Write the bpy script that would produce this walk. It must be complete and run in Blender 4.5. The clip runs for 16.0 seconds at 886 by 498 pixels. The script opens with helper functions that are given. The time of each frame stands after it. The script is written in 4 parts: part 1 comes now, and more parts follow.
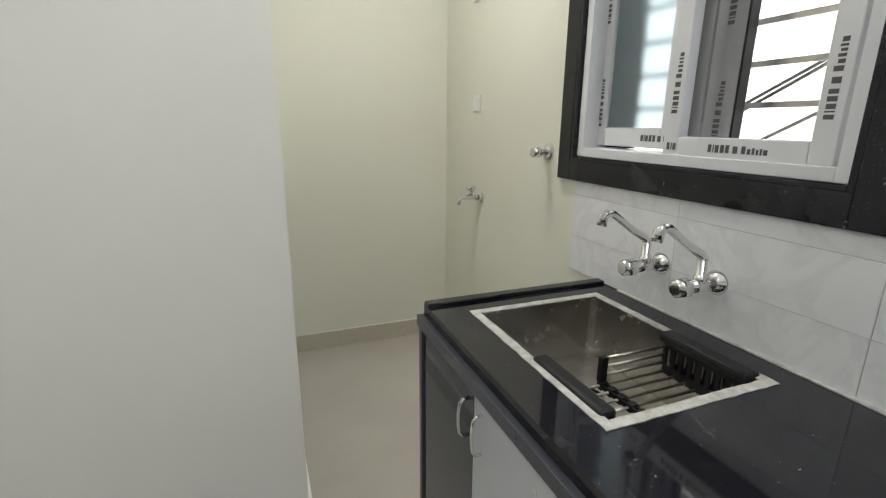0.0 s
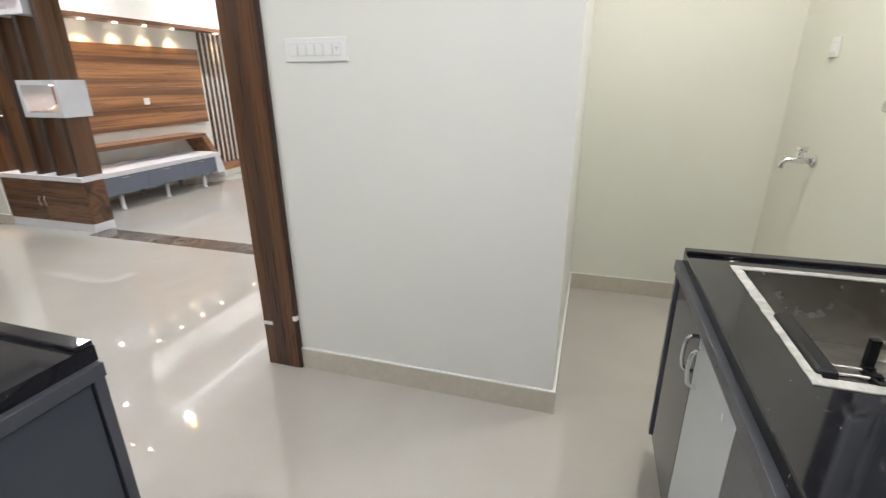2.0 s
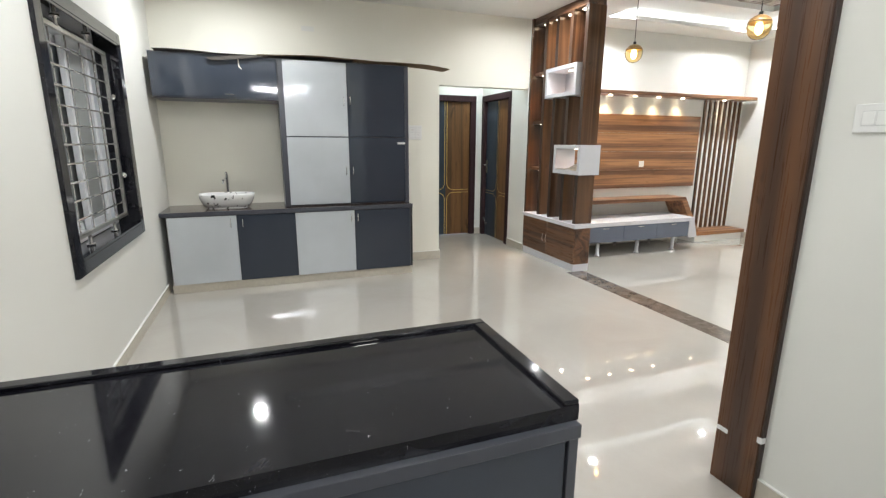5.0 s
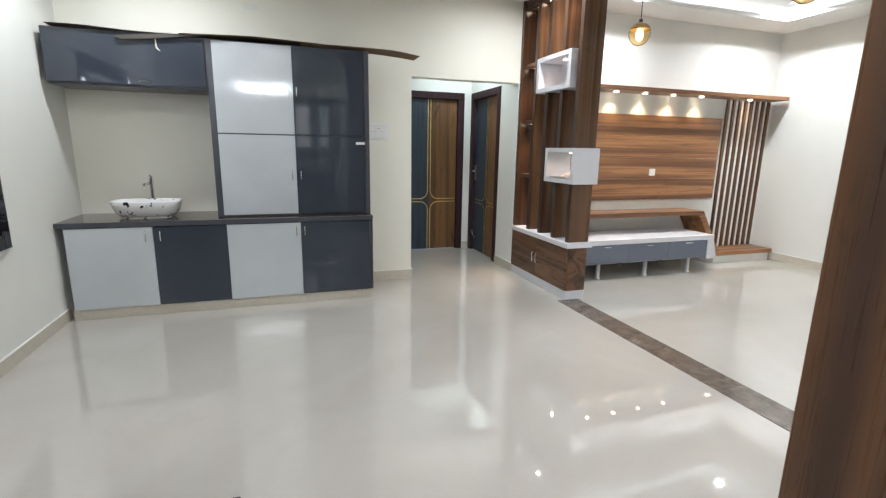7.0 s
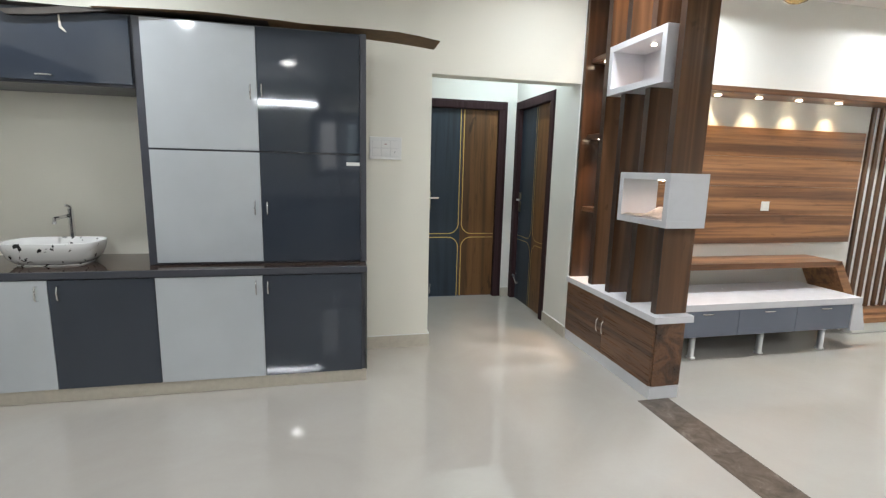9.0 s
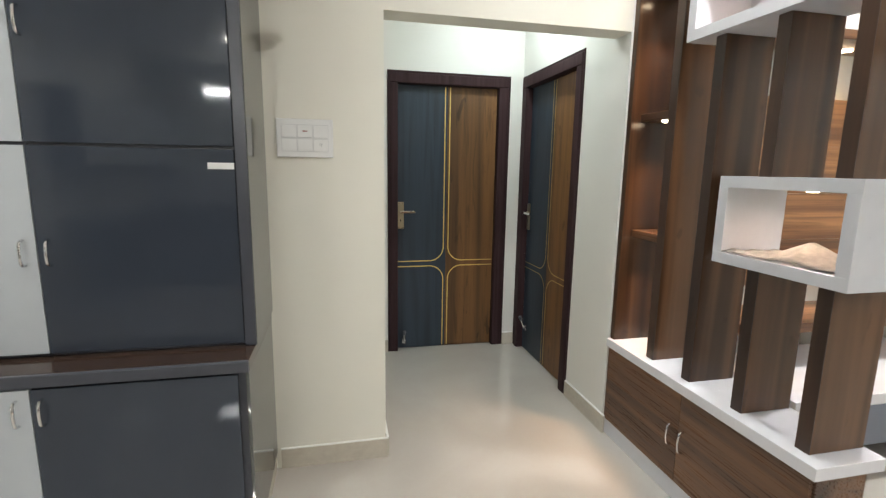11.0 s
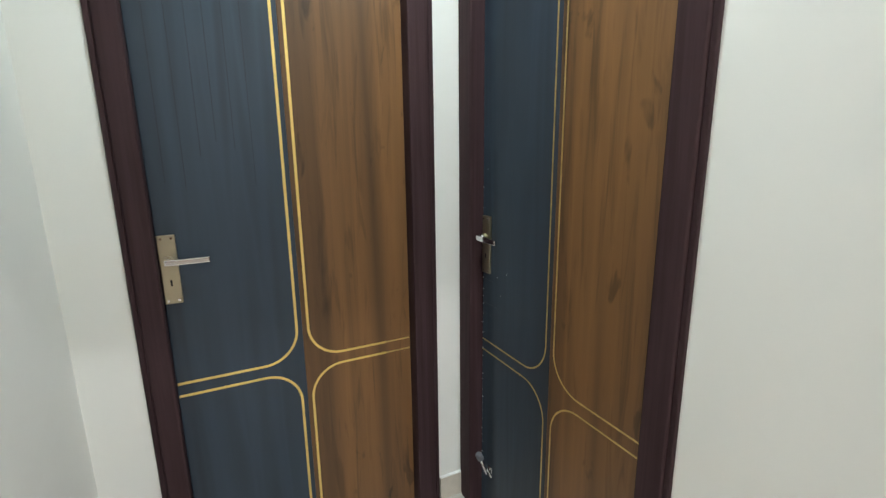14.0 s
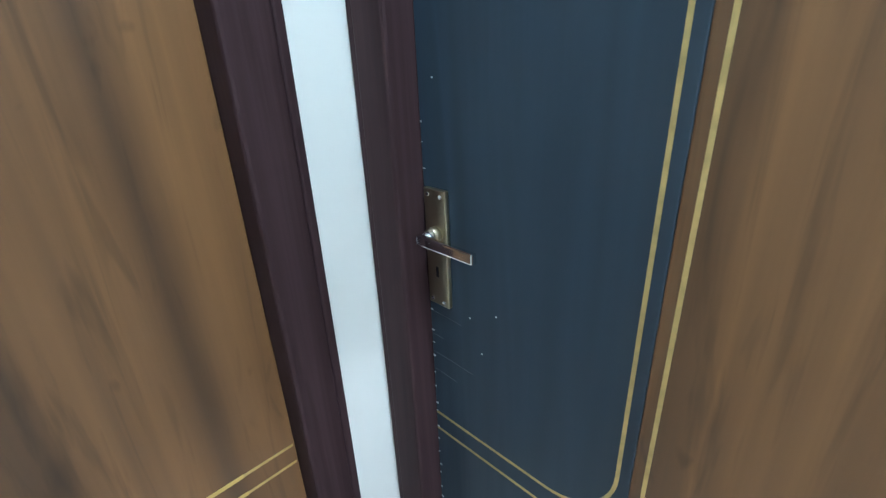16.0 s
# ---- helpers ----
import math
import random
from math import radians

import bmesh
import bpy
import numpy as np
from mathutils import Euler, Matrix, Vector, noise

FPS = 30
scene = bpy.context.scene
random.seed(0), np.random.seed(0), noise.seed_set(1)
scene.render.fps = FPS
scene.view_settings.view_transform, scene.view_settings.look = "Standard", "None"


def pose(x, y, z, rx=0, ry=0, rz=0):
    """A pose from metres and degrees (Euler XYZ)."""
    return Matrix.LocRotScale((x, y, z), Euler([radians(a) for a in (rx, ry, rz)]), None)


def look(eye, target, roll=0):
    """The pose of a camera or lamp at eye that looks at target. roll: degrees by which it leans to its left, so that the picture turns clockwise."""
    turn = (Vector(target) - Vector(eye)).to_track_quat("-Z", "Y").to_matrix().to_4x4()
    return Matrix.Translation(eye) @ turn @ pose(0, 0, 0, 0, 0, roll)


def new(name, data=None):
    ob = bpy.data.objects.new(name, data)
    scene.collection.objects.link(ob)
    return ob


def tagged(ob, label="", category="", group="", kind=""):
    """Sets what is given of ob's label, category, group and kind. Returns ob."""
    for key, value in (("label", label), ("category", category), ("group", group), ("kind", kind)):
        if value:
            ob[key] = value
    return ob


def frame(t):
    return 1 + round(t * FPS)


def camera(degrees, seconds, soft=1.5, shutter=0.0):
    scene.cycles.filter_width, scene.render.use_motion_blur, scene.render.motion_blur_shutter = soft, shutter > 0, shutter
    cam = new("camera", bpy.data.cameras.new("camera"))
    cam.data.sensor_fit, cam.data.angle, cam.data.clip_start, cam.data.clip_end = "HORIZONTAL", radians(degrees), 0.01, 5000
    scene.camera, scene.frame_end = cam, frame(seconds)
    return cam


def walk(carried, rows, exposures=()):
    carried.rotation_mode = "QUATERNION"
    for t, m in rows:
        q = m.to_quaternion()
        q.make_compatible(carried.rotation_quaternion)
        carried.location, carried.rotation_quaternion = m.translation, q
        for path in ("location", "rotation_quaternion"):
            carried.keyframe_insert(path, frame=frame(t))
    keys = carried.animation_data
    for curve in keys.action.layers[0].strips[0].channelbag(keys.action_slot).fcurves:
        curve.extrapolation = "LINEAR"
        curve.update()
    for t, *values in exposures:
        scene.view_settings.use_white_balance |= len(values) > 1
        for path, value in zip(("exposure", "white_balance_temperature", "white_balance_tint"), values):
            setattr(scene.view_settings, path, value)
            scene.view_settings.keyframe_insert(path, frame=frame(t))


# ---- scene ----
cam = camera(86.5, 16.0, 1.3, 0.15)
PATH = [
    (0, (0.117, 0.149, 1.444), (0.824, 1.948, 0.93), 0.5),
    (0.5, (0.132, 0.092, 1.435), (0.685, 1.93, 0.875), 0.8),
    (1, (0.145, 0.018, 1.415), (0.451, 1.893, 0.792), 0.5),
    (1.5, (0.176, -0.131, 1.41), (0.14, 1.757, 0.752), 0.0),
    (2, (0.253, -0.173, 1.431), (-0.309, 1.621, 0.751), -0.4),
    (2.5, (0.347, -0.19, 1.425), (-0.737, 1.357, 0.767), -1.5),
    (3, (0.305, -0.218, 1.431), (-1.204, 0.93, 0.794), -2.2),
    (3.5, (0.236, -0.248, 1.447), (-1.509, 0.547, 0.877), -1.4),
    (3.7, (0.231, -0.244, 1.455), (-1.564, 0.446, 0.904), -1.0),
    (5.8, (-0.145, 0.07, 1.47), (-1.991, 0.733, 1.082), 0.5),
    (6, (-0.188, 0.161, 1.486), (-2.045, 0.792, 1.097), 0.3),
    (6.5, (-0.363, 0.345, 1.464), (-2.216, 0.967, 1.04), 0.3),
    (7, (-0.631, 0.566, 1.415), (-2.486, 1.189, 0.999), 1.0),
    (7.5, (-0.912, 0.703, 1.425), (-2.784, 1.257, 0.99), 2.0),
    (8, (-1.207, 0.881, 1.453), (-3.128, 1.306, 1.094), 1.4),
    (8.2, (-1.345, 0.941, 1.432), (-3.272, 1.355, 1.091), 1.4),
    (10.3, (-2.861, 1.442, 1.44), (-4.763, 1.952, 1.09), 1.4),
    (10.5, (-2.989, 1.497, 1.426), (-4.888, 2.017, 1.076), 1.5),
    (11, (-3.352, 1.635, 1.451), (-5.276, 2.069, 1.118), 0.9),
    (11.5, (-3.73, 1.73, 1.446), (-5.63, 2.219, 1.058), 1.0),
    (12, (-4.098, 1.824, 1.436), (-5.976, 2.377, 1.026), 1.2),
    (12.5, (-4.462, 1.951, 1.446), (-6.352, 2.472, 1.052), 0.1),
    (13, (-4.832, 2.025, 1.451), (-6.683, 2.668, 1.051), -0.5),
    (13.5, (-5.151, 2.121, 1.443), (-6.94, 2.902, 1.008), -0.1),
    (14, (-5.433, 2.236, 1.449), (-7.179, 3.108, 1.011), -0.7),
    (14.5, (-5.685, 2.325, 1.459), (-7.309, 3.388, 0.978), -0.9),
    (15, (-5.892, 2.383, 1.448), (-7.412, 3.553, 0.879), -0.8),
    (15.5, (-6.123, 2.487, 1.433), (-7.549, 3.718, 0.762), -1.4),
    (16, (-6.32, 2.625, 1.413), (-7.631, 3.892, 0.591), -2.5),
]
walk(cam, [(t, look(eye, target, roll)) for t, eye, target, roll in PATH],
     [(0, -0.14, 6450, 10), (1.0, -0.04, 6400, 10), (1.5, 0.15, 6350, 12), (2.0, 0.32, 6350, 12), (2.5, 0.26, 6350, 11), (3.0, 0.2, 6450, 11), (4.0, 0.3, 6400, 10), (5.8, 0.32, 6400, 9), (7.0, 0.2, 6150, 9), (8.2, 0.16, 6200, 9), (10.3, 0.02, 6400, 8), (11.0, 0.22, 6600, 9), (11.5, 0.5, 6600, 9), (12.0, 0.41, 6350, 7), (12.5, 0.31, 6100, 7), (13.0, 0.24, 6000, 7), (13.5, 0.48, 6250, 8), (14.0, 0.75, 6300, 9), (14.5, 1.03, 6150, 9), (15.0, 1.2, 5950, 8), (15.5, 1.22, 5500, 6), (16.0, 1.2, 5150, 3)])



# ---- world, lamps, exposure ----
world = bpy.data.worlds.new("sky")
scene.world = world
world.use_nodes = True
wn = world.node_tree.nodes
sky = wn.new("ShaderNodeTexSky")
sky.sky_type, sky.sun_disc = "NISHITA", False
sky.sun_elevation, sky.sun_rotation = radians(58), radians(-66)
wn["Background"].inputs[1].default_value = 0.12
world.node_tree.links.new(sky.outputs[0], wn["Background"].inputs[0])

sun = new("sun", bpy.data.lights.new("sun", "SUN"))
sun.data.energy, sun.data.angle, sun.data.color = 2.5, radians(0.5), (1.0, 0.95, 0.88)
sun.matrix_world = look((-9, 4, 16), (0, 0, 0))

scene.view_settings.exposure = 0.0
WARM, COOL, NEUTRAL = (1.0, 0.66, 0.38), (0.88, 0.97, 1.0), (0.96, 0.97, 0.98)


def disk_lamp(x, y, z, watts, size=0.09, colour=NEUTRAL, spread=170):
    d = bpy.data.lights.new("downlight_lamp", "AREA")
    d.shape, d.size, d.energy, d.color, d.spread = "DISK", size, watts, colour, radians(spread)
    ob = new("downlight_lamp", d)
    ob.location = (x, y, z)
    return ob


def spot_lamp(x, y, z, watts, colour=WARM, cone=75, blend=1.0):
    d = bpy.data.lights.new("spot_lamp", "SPOT")
    d.energy, d.color, d.spot_size, d.spot_blend, d.shadow_soft_size = watts, colour, radians(cone), blend, 0.02
    ob = new("spot_lamp", d)
    ob.location = (x, y, z)
    return ob


CEIL = 2.97
RING = CEIL + 0.13
DOWNLIGHTS = [(-4.65, -0.40, CEIL), (-2.30, -0.46, CEIL), (-4.65, 2.83, CEIL), (-2.30, 2.83, CEIL), (-0.45, 0.45, CEIL), (0.75, 2.05, CEIL), (-4.88, 4.02, RING), (-4.85, 6.12, RING), (-1.45, 4.02, RING), (-1.45, 6.12, RING)]
for dx, dy, dz in DOWNLIGHTS:
    disk_lamp(dx, dy, dz - 0.012, 28 if dx > -2 and dz > CEIL else 29 if dz > CEIL else 15 if dx > 0 else 10 if dx > -1 else 21, 0.20 if dx > -1 else 0.09, (1.0, 0.97, 0.90) if dx > -1 else NEUTRAL, 150 if dz > CEIL else 170)
disk_lamp(-6.30, 2.80, 2.80, 12.0, 0.14, (0.86, 0.97, 1.0))
tube_light = bpy.data.lights.new("tube_lamp", "AREA")
tube_light.shape, tube_light.size, tube_light.size_y, tube_light.energy, tube_light.color = "RECTANGLE", 1.1, 0.03, 22, (0.96, 0.98, 1.0)
look_tube = new("tube_lamp", tube_light)
look_tube.matrix_world = look((1.235, 0.25, 2.57), (0.2, 0.25, 2.2))
for sy in (4.28, 4.70, 5.12, 5.56, 6.38):
    spot_lamp(-5.455, sy, 2.085, 8.5, (1.0, 0.78, 0.46), 88, 0.6)
for sx in (-5.405, -5.15, -4.90, -4.64):
    spot_lamp(sx, 3.20, 2.865, 12)
spot_lamp(-5.405, 3.20, 2.275, 27, (1.0, 0.60, 0.32))
spot_lamp(-5.405, 3.20, 1.680, 25, (1.0, 0.60, 0.32))
spot_lamp(-5.405, 3.20, 1.100, 13, (1.0, 0.66, 0.42))
spot_lamp(-4.64, 3.20, 1.386, 4, (1.0, 0.72, 0.58), 160)
spot_lamp(-4.85, 3.20, 2.266, 4, (1.0, 0.72, 0.58), 160)


# ---- materials ----
def srgb(r, g, b):
    return tuple((c / 255 / 12.92) if c <= 10 else ((c / 255 + 0.055) / 1.055) ** 2.4 for c in (r, g, b)) + (1.0,)


class Mat:
    """A small builder for node materials."""

    def __init__(self, name, rough=0.5, metal=0.0, spec=0.5):
        self.m = bpy.data.materials.new(name)
        self.m.use_nodes = True
        self.n, self.l = self.m.node_tree.nodes, self.m.node_tree.links
        self.b = self.n["Principled BSDF"]
        self.b.inputs["Roughness"].default_value = rough
        self.b.inputs["Metallic"].default_value = metal
        self.b.inputs["Specular IOR Level"].default_value = spec
        self.pos = self.n.new("ShaderNodeNewGeometry").outputs["Position"]

    def vec(self, scale=(1, 1, 1), random_shift=False):
        v = self.n.new("ShaderNodeVectorMath")
        v.operation = "MULTIPLY"
        v.inputs[1].default_value = scale
        self.l.new(self.pos, v.inputs[0])
        if not random_shift:
            return v.outputs[0]
        info, mul, add = self.n.new("ShaderNodeObjectInfo"), self.n.new("ShaderNodeMath"), self.n.new("ShaderNodeVectorMath")
        mul.operation, mul.inputs[1].default_value = "MULTIPLY", 37.0
        self.l.new(info.outputs["Random"], mul.inputs[0])
        self.l.new(v.outputs[0], add.inputs[0])
        self.l.new(mul.outputs[0], add.inputs[1])
        return add.outputs[0]

    def noise(self, vec, scale, detail=4.0, rough=0.55, distortion=0.0):
        t = self.n.new("ShaderNodeTexNoise")
        t.inputs["Scale"].default_value, t.inputs["Detail"].default_value = scale, detail
        t.inputs["Roughness"].default_value, t.inputs["Distortion"].default_value = rough, distortion
        self.l.new(vec, t.inputs["Vector"])
        return t.outputs["Fac"]

    def ramp(self, fac, stops):
        r = self.n.new("ShaderNodeValToRGB")
        els = r.color_ramp.elements
        while len(els) < len(stops):
            els.new(0.5)
        for e, (p, c) in zip(els, stops):
            e.position, e.color = p, c if len(c) == 4 else (*c, 1)
        self.l.new(fac, r.inputs[0])
        return r.outputs[0]

    def mix(self, fac, a, b, mode="MIX"):
        x = self.n.new("ShaderNodeMix")
        x.data_type, x.blend_type = "RGBA", mode
        for slot, v in ((0, fac), (6, a), (7, b)):
            if isinstance(v, (int, float, tuple)):
                x.inputs[slot].default_value = v
            else:
                self.l.new(v, x.inputs[slot])
        return x.outputs[2]

    def colour(self, sock):
        if isinstance(sock, tuple):
            self.b.inputs["Base Color"].default_value = sock
        else:
            self.l.new(sock, self.b.inputs["Base Color"])
        return self

    def rough(self, fac, lo, hi):
        r = self.n.new("ShaderNodeMapRange")
        r.inputs["To Min"].default_value, r.inputs["To Max"].default_value = lo, hi
        self.l.new(fac, r.inputs["Value"])
        self.l.new(r.outputs[0], self.b.inputs["Roughness"])
        return self

    def bump(self, fac, strength=0.1, distance=0.002):
        b = self.n.new("ShaderNodeBump")
        b.inputs["Strength"].default_value, b.inputs["Distance"].default_value = strength, distance
        self.l.new(fac, b.inputs["Height"])
        self.l.new(b.outputs[0], self.b.inputs["Normal"])
        return self


def g(v, w=None, u=None):
    return (v, v if w is None else w, v if u is None else u, 1.0)


def paint(name, base):
    k = Mat(name, 0.55, spec=0.3)
    big, fine = k.noise(k.vec(), 0.9, 3), k.noise(k.vec(), 220, 3)
    lo = tuple(c * 0.94 for c in base[:3]) + (1,)
    col = k.ramp(big, [(0.3, lo), (0.7, base)])
    roller = k.noise(k.vec(), 60, 5)
    return k.colour(col).bump(roller, 0.06, 0.001).rough(fine, 0.45, 0.62).m


def wood(name, dark, mid, light, grain_axis, rough=0.28, band=1.0, along=1.0, shift=True, knots=0.75, marks=0.85, wander=0.6, pores=0.86, gloss=0.45, detail=5):
    """Streaked laminate whose grain runs along the axis x, y or z; band: streaks across per metre."""
    k = Mat(name, rough, spec=gloss)
    sc = [9.0 * band] * 3
    sc["xyz".index(grain_axis)] = 0.55 * along
    v = k.vec(tuple(sc), shift)
    fine = [150.0] * 3
    fine["xyz".index(grain_axis)] = 3.0
    w = k.vec(tuple(fine), shift)
    broad, pore = k.noise(v, 1.0, detail, 0.6, wander), k.noise(w, 1.0, 3, 0.6)
    col = k.ramp(broad, [(0.30, dark), (0.44, mid), (0.56, light), (0.66, mid), (0.8, dark)])
    streak = k.ramp(pore, [(0.35, g(pores)), (0.6, g(1.0))])
    spots = [4.6] * 3
    spots["xyz".index(grain_axis)] = 1.9
    knot = k.ramp(k.noise(k.vec(tuple(s * 3.2 for s in spots), shift), 1.0, 3, 0.5, 0.5), [(0.65, g(1.0)), (0.73, g(knots))])
    long = [32.0] * 3
    long["xyz".index(grain_axis)] = 2.4
    mark = k.ramp(k.noise(k.vec(tuple(long), shift), 1.0, 3, 0.6, 0.8), [(0.53, g(1.0)), (0.69, g(marks))])
    col = k.mix(1.0, k.mix(0.8, k.mix(1.0, col, mark, "MULTIPLY"), streak, "MULTIPLY"), knot, "MULTIPLY")
    return k.colour(col).rough(pore, rough - 0.06, rough + 0.12).bump(pore, 0.05, 0.0005).m


def laminate(name, base, rough=0.09):
    k = Mat(name, rough, spec=0.5)
    n, w = k.noise(k.vec(), 2.2, 4), k.noise(k.vec(), 5.0, 2)
    lo = tuple(c * 0.9 for c in base[:3]) + (1,)
    return k.colour(k.ramp(n, [(0.3, lo), (0.7, base)])).rough(n, rough * 0.8, rough * 1.5).bump(w, 0.03, 0.004).m


def plain(name, base, rough=0.5, metal=0.0, spec=0.5, vary=0.1, scale=14):
    k = Mat(name, rough, metal, spec)
    n = k.noise(k.vec(), scale, 4)
    lo = tuple(c * (1 - vary) for c in base[:3]) + (1,)
    return k.colour(k.ramp(n, [(0.3, lo), (0.7, base)])).rough(n, max(0.02, rough * 0.8), min(1, rough * 1.2)).m


def glow(name, colour, strength):
    k = Mat(name)
    k.b.inputs["Emission Color"].default_value = (*colour, 1)
    k.b.inputs["Emission Strength"].default_value = strength
    return k.m


M_WALL = paint("off_white_wall_paint", (0.75, 0.745, 0.70, 1))
M_CREAM = paint("cream_wall_paint", (0.74, 0.735, 0.645, 1))
M_IVORY = paint("ivory_wall_paint", (0.80, 0.78, 0.69, 1))
M_CEIL = paint("white_ceiling_paint", (0.80, 0.80, 0.77, 1))

k = Mat("glossy_beige_floor_tile", 0.08, spec=0.5)
a, b2 = k.noise(k.vec(), 1.3, 6, 0.6, 0.8), k.noise(k.vec(), 40, 4)
k.colour(k.mix(0.05, k.ramp(a, [(0.3, (0.44, 0.41, 0.37, 1)), (0.7, (0.485, 0.46, 0.42, 1))]), k.ramp(b2, [(0.4, (0.43, 0.40, 0.36, 1)), (0.6, (0.50, 0.475, 0.44, 1))])))
k.rough(a, 0.02, 0.045)
k.bump(k.noise(k.vec(), 2.2, 2), 0.012, 0.01)
k.b.inputs["Coat Weight"].default_value, k.b.inputs["Coat Roughness"].default_value = 0.8, 0.01
M_FLOOR = k.m

k = Mat("dark_brown_marble_tile", 0.1)
a = k.noise(k.vec((1, 1, 1), True), 9, 7, 0.65, 1.2)
M_BAND = k.colour(k.ramp(a, [(0.3, srgb(80, 72, 65)), (0.6, srgb(108, 98, 89)), (0.75, srgb(135, 126, 117))])).rough(a, 0.07, 0.14).m
M_SKIRT = plain("beige_skirting_tile", (0.56, 0.515, 0.43, 1), 0.18, vary=0.1, scale=30)

WAL_D, WAL_M, WAL_L = srgb(42, 28, 20), srgb(68, 47, 33), srgb(102, 73, 51)
M_WALNUT_Z = wood("walnut_laminate_upright", WAL_D, WAL_M, WAL_L, "z", 0.18, 0.6, 0.3, marks=0.95, pores=0.95, gloss=0.42, detail=2.5)
M_WALNUT_EDGE = wood("dark_walnut_edge_band", srgb(42, 28, 21), srgb(54, 37, 28), srgb(68, 48, 36), "z", 0.3, 0.5, 0.6)
M_WALNUT_COL = wood("walnut_column_laminate", srgb(42, 28, 21), srgb(70, 47, 33), srgb(116, 77, 46), "z", 0.26, 0.42, 0.12, knots=0.7, marks=1.0, wander=0.5, pores=0.985, detail=1.0)
M_WALNUT_Y = wood("walnut_laminate_level", srgb(72, 50, 36), srgb(118, 81, 55), srgb(168, 120, 80), "y", 0.28, 1.0, 0.32, shift=False, marks=0.75, wander=0.15)
M_WALNUT_X = wood("walnut_laminate_lengthwise", srgb(50, 34, 25), srgb(78, 54, 39), srgb(112, 79, 55), "x", 0.26, 0.8, 0.5, marks=0.94, pores=0.94, detail=3)
M_GREY = laminate("dark_slate_gloss_laminate", srgb(58, 64, 74), 0.05)
M_WHITE = laminate("pale_grey_gloss_laminate", srgb(192, 197, 201), 0.07)
M_EDGE = plain("dark_grey_edge_band", srgb(70, 72, 80), 0.3)
M_SLATE = plain("dark_brown_gloss_counter", srgb(66, 51, 43), 0.09, vary=0.2, scale=25)
M_WHITELAM = plain("white_laminate", (0.68, 0.68, 0.71, 1), 0.25, vary=0.04)
M_BOXWHITE = plain("white_box_laminate", (0.60, 0.61, 0.645, 1), 0.3, vary=0.05)

k = Mat("black_granite", 0.1, spec=0.4)
sp, cl = k.noise(k.vec(), 420, 2), k.noise(k.vec(), 3.5, 5)
base = k.ramp(cl, [(0.35, (0.006, 0.006, 0.009, 1)), (0.8, (0.018, 0.018, 0.022, 1))])
spk = k.ramp(sp, [(0.68, g(0.0)), (0.74, (0.10, 0.10, 0.11, 1))])
dust = k.noise(k.vec(), 7, 6, 0.7)
fleck = k.ramp(k.noise(k.vec((1, 1.6, 1)), 75, 2, 0.5, 1.5), [(0.735, g(0.0)), (0.765, (0.36, 0.36, 0.37, 1))])
smear = k.ramp(k.noise(k.vec((2.0, 0.7, 1)), 6, 6, 0.7, 1.0), [(0.55, g(0.0)), (0.85, (0.035, 0.035, 0.038, 1))])
k.colour(k.mix(1.0, k.mix(1.0, k.mix(1.0, base, spk, "ADD"), fleck, "ADD"), smear, "ADD")).rough(dust, 0.02, 0.09)
M_GRANITE = k.m

k = Mat("white_marble_wall_tile", 0.12)
v = k.noise(k.vec((1, 1, 1), True), 3.0, 8, 0.62, 1.6)
M_TILE = k.colour(k.ramp(v, [(0.40, (0.78, 0.79, 0.81, 1)), (0.49, (0.71, 0.72, 0.74, 1)), (0.55, (0.78, 0.79, 0.81, 1))])).m
M_GROUT = plain("white_grout", (0.56, 0.55, 0.51, 1), 0.8, vary=0.4, scale=45)
M_STEEL = plain("brushed_steel", (0.58, 0.56, 0.52, 1), 0.32, 1.0, vary=0.25, scale=25)
M_SINK = plain("dull_sink_steel", (0.56, 0.535, 0.49, 1), 0.26, 1.0, vary=0.15, scale=18)
M_CHROME = plain("chrome", (0.80, 0.80, 0.80, 1), 0.08, 1.0, vary=0.05)
M_LEG = plain("satin_chrome", (0.82, 0.82, 0.82, 1), 0.3, 0.8, vary=0.05)
M_BRONZE = plain("antique_bronze", (0.46, 0.41, 0.29, 1), 0.30, 1.0, vary=0.08, scale=14)
M_GOLD = plain("gold_inlay", (0.86, 0.63, 0.20, 1), 0.34, 0.6, vary=0.2)
# duller copy of the gold; its darker reflections are put into the colour
M_GOLDDULL = plain("dim_gold_inlay", (0.76, 0.56, 0.22, 1), 0.34, 0.75, vary=0.3, scale=40)
M_GROOVE = plain("dark_blue_groove", srgb(26, 33, 42), 0.6)
M_RUBBER = plain("grey_rubber", srgb(92, 94, 98), 0.5)
M_BLACKPL = plain("black_plastic", (0.010, 0.010, 0.011, 1), 0.5, spec=0.3)
M_UPVC = plain("white_window_plastic", (0.72, 0.73, 0.75, 1), 0.35, vary=0.05)
M_INK = plain("grey_print", (0.09, 0.09, 0.10, 1), 0.5)
# film on the rear sash; its backlit shade is put into the grey
M_FILM = plain("film_with_backlit_shade", (0.34, 0.34, 0.35, 1), 0.4, vary=0.12, scale=9)
M_BEIGE = plain("grey_gloss_side_laminate", srgb(80, 83, 80), 0.035, spec=0.9, vary=0.06)
M_SWITCH = plain("white_switch_plastic", (0.78, 0.78, 0.76, 1), 0.3, vary=0.03)
M_MARK = plain("dark_red_indicator", (0.30, 0.06, 0.05, 1), 0.4)
M_GAP = plain("grey_switch_gap", (0.68, 0.68, 0.67, 1), 0.6)
M_DRAWER = laminate("blue_grey_gloss_laminate", srgb(104, 111, 126), 0.10)
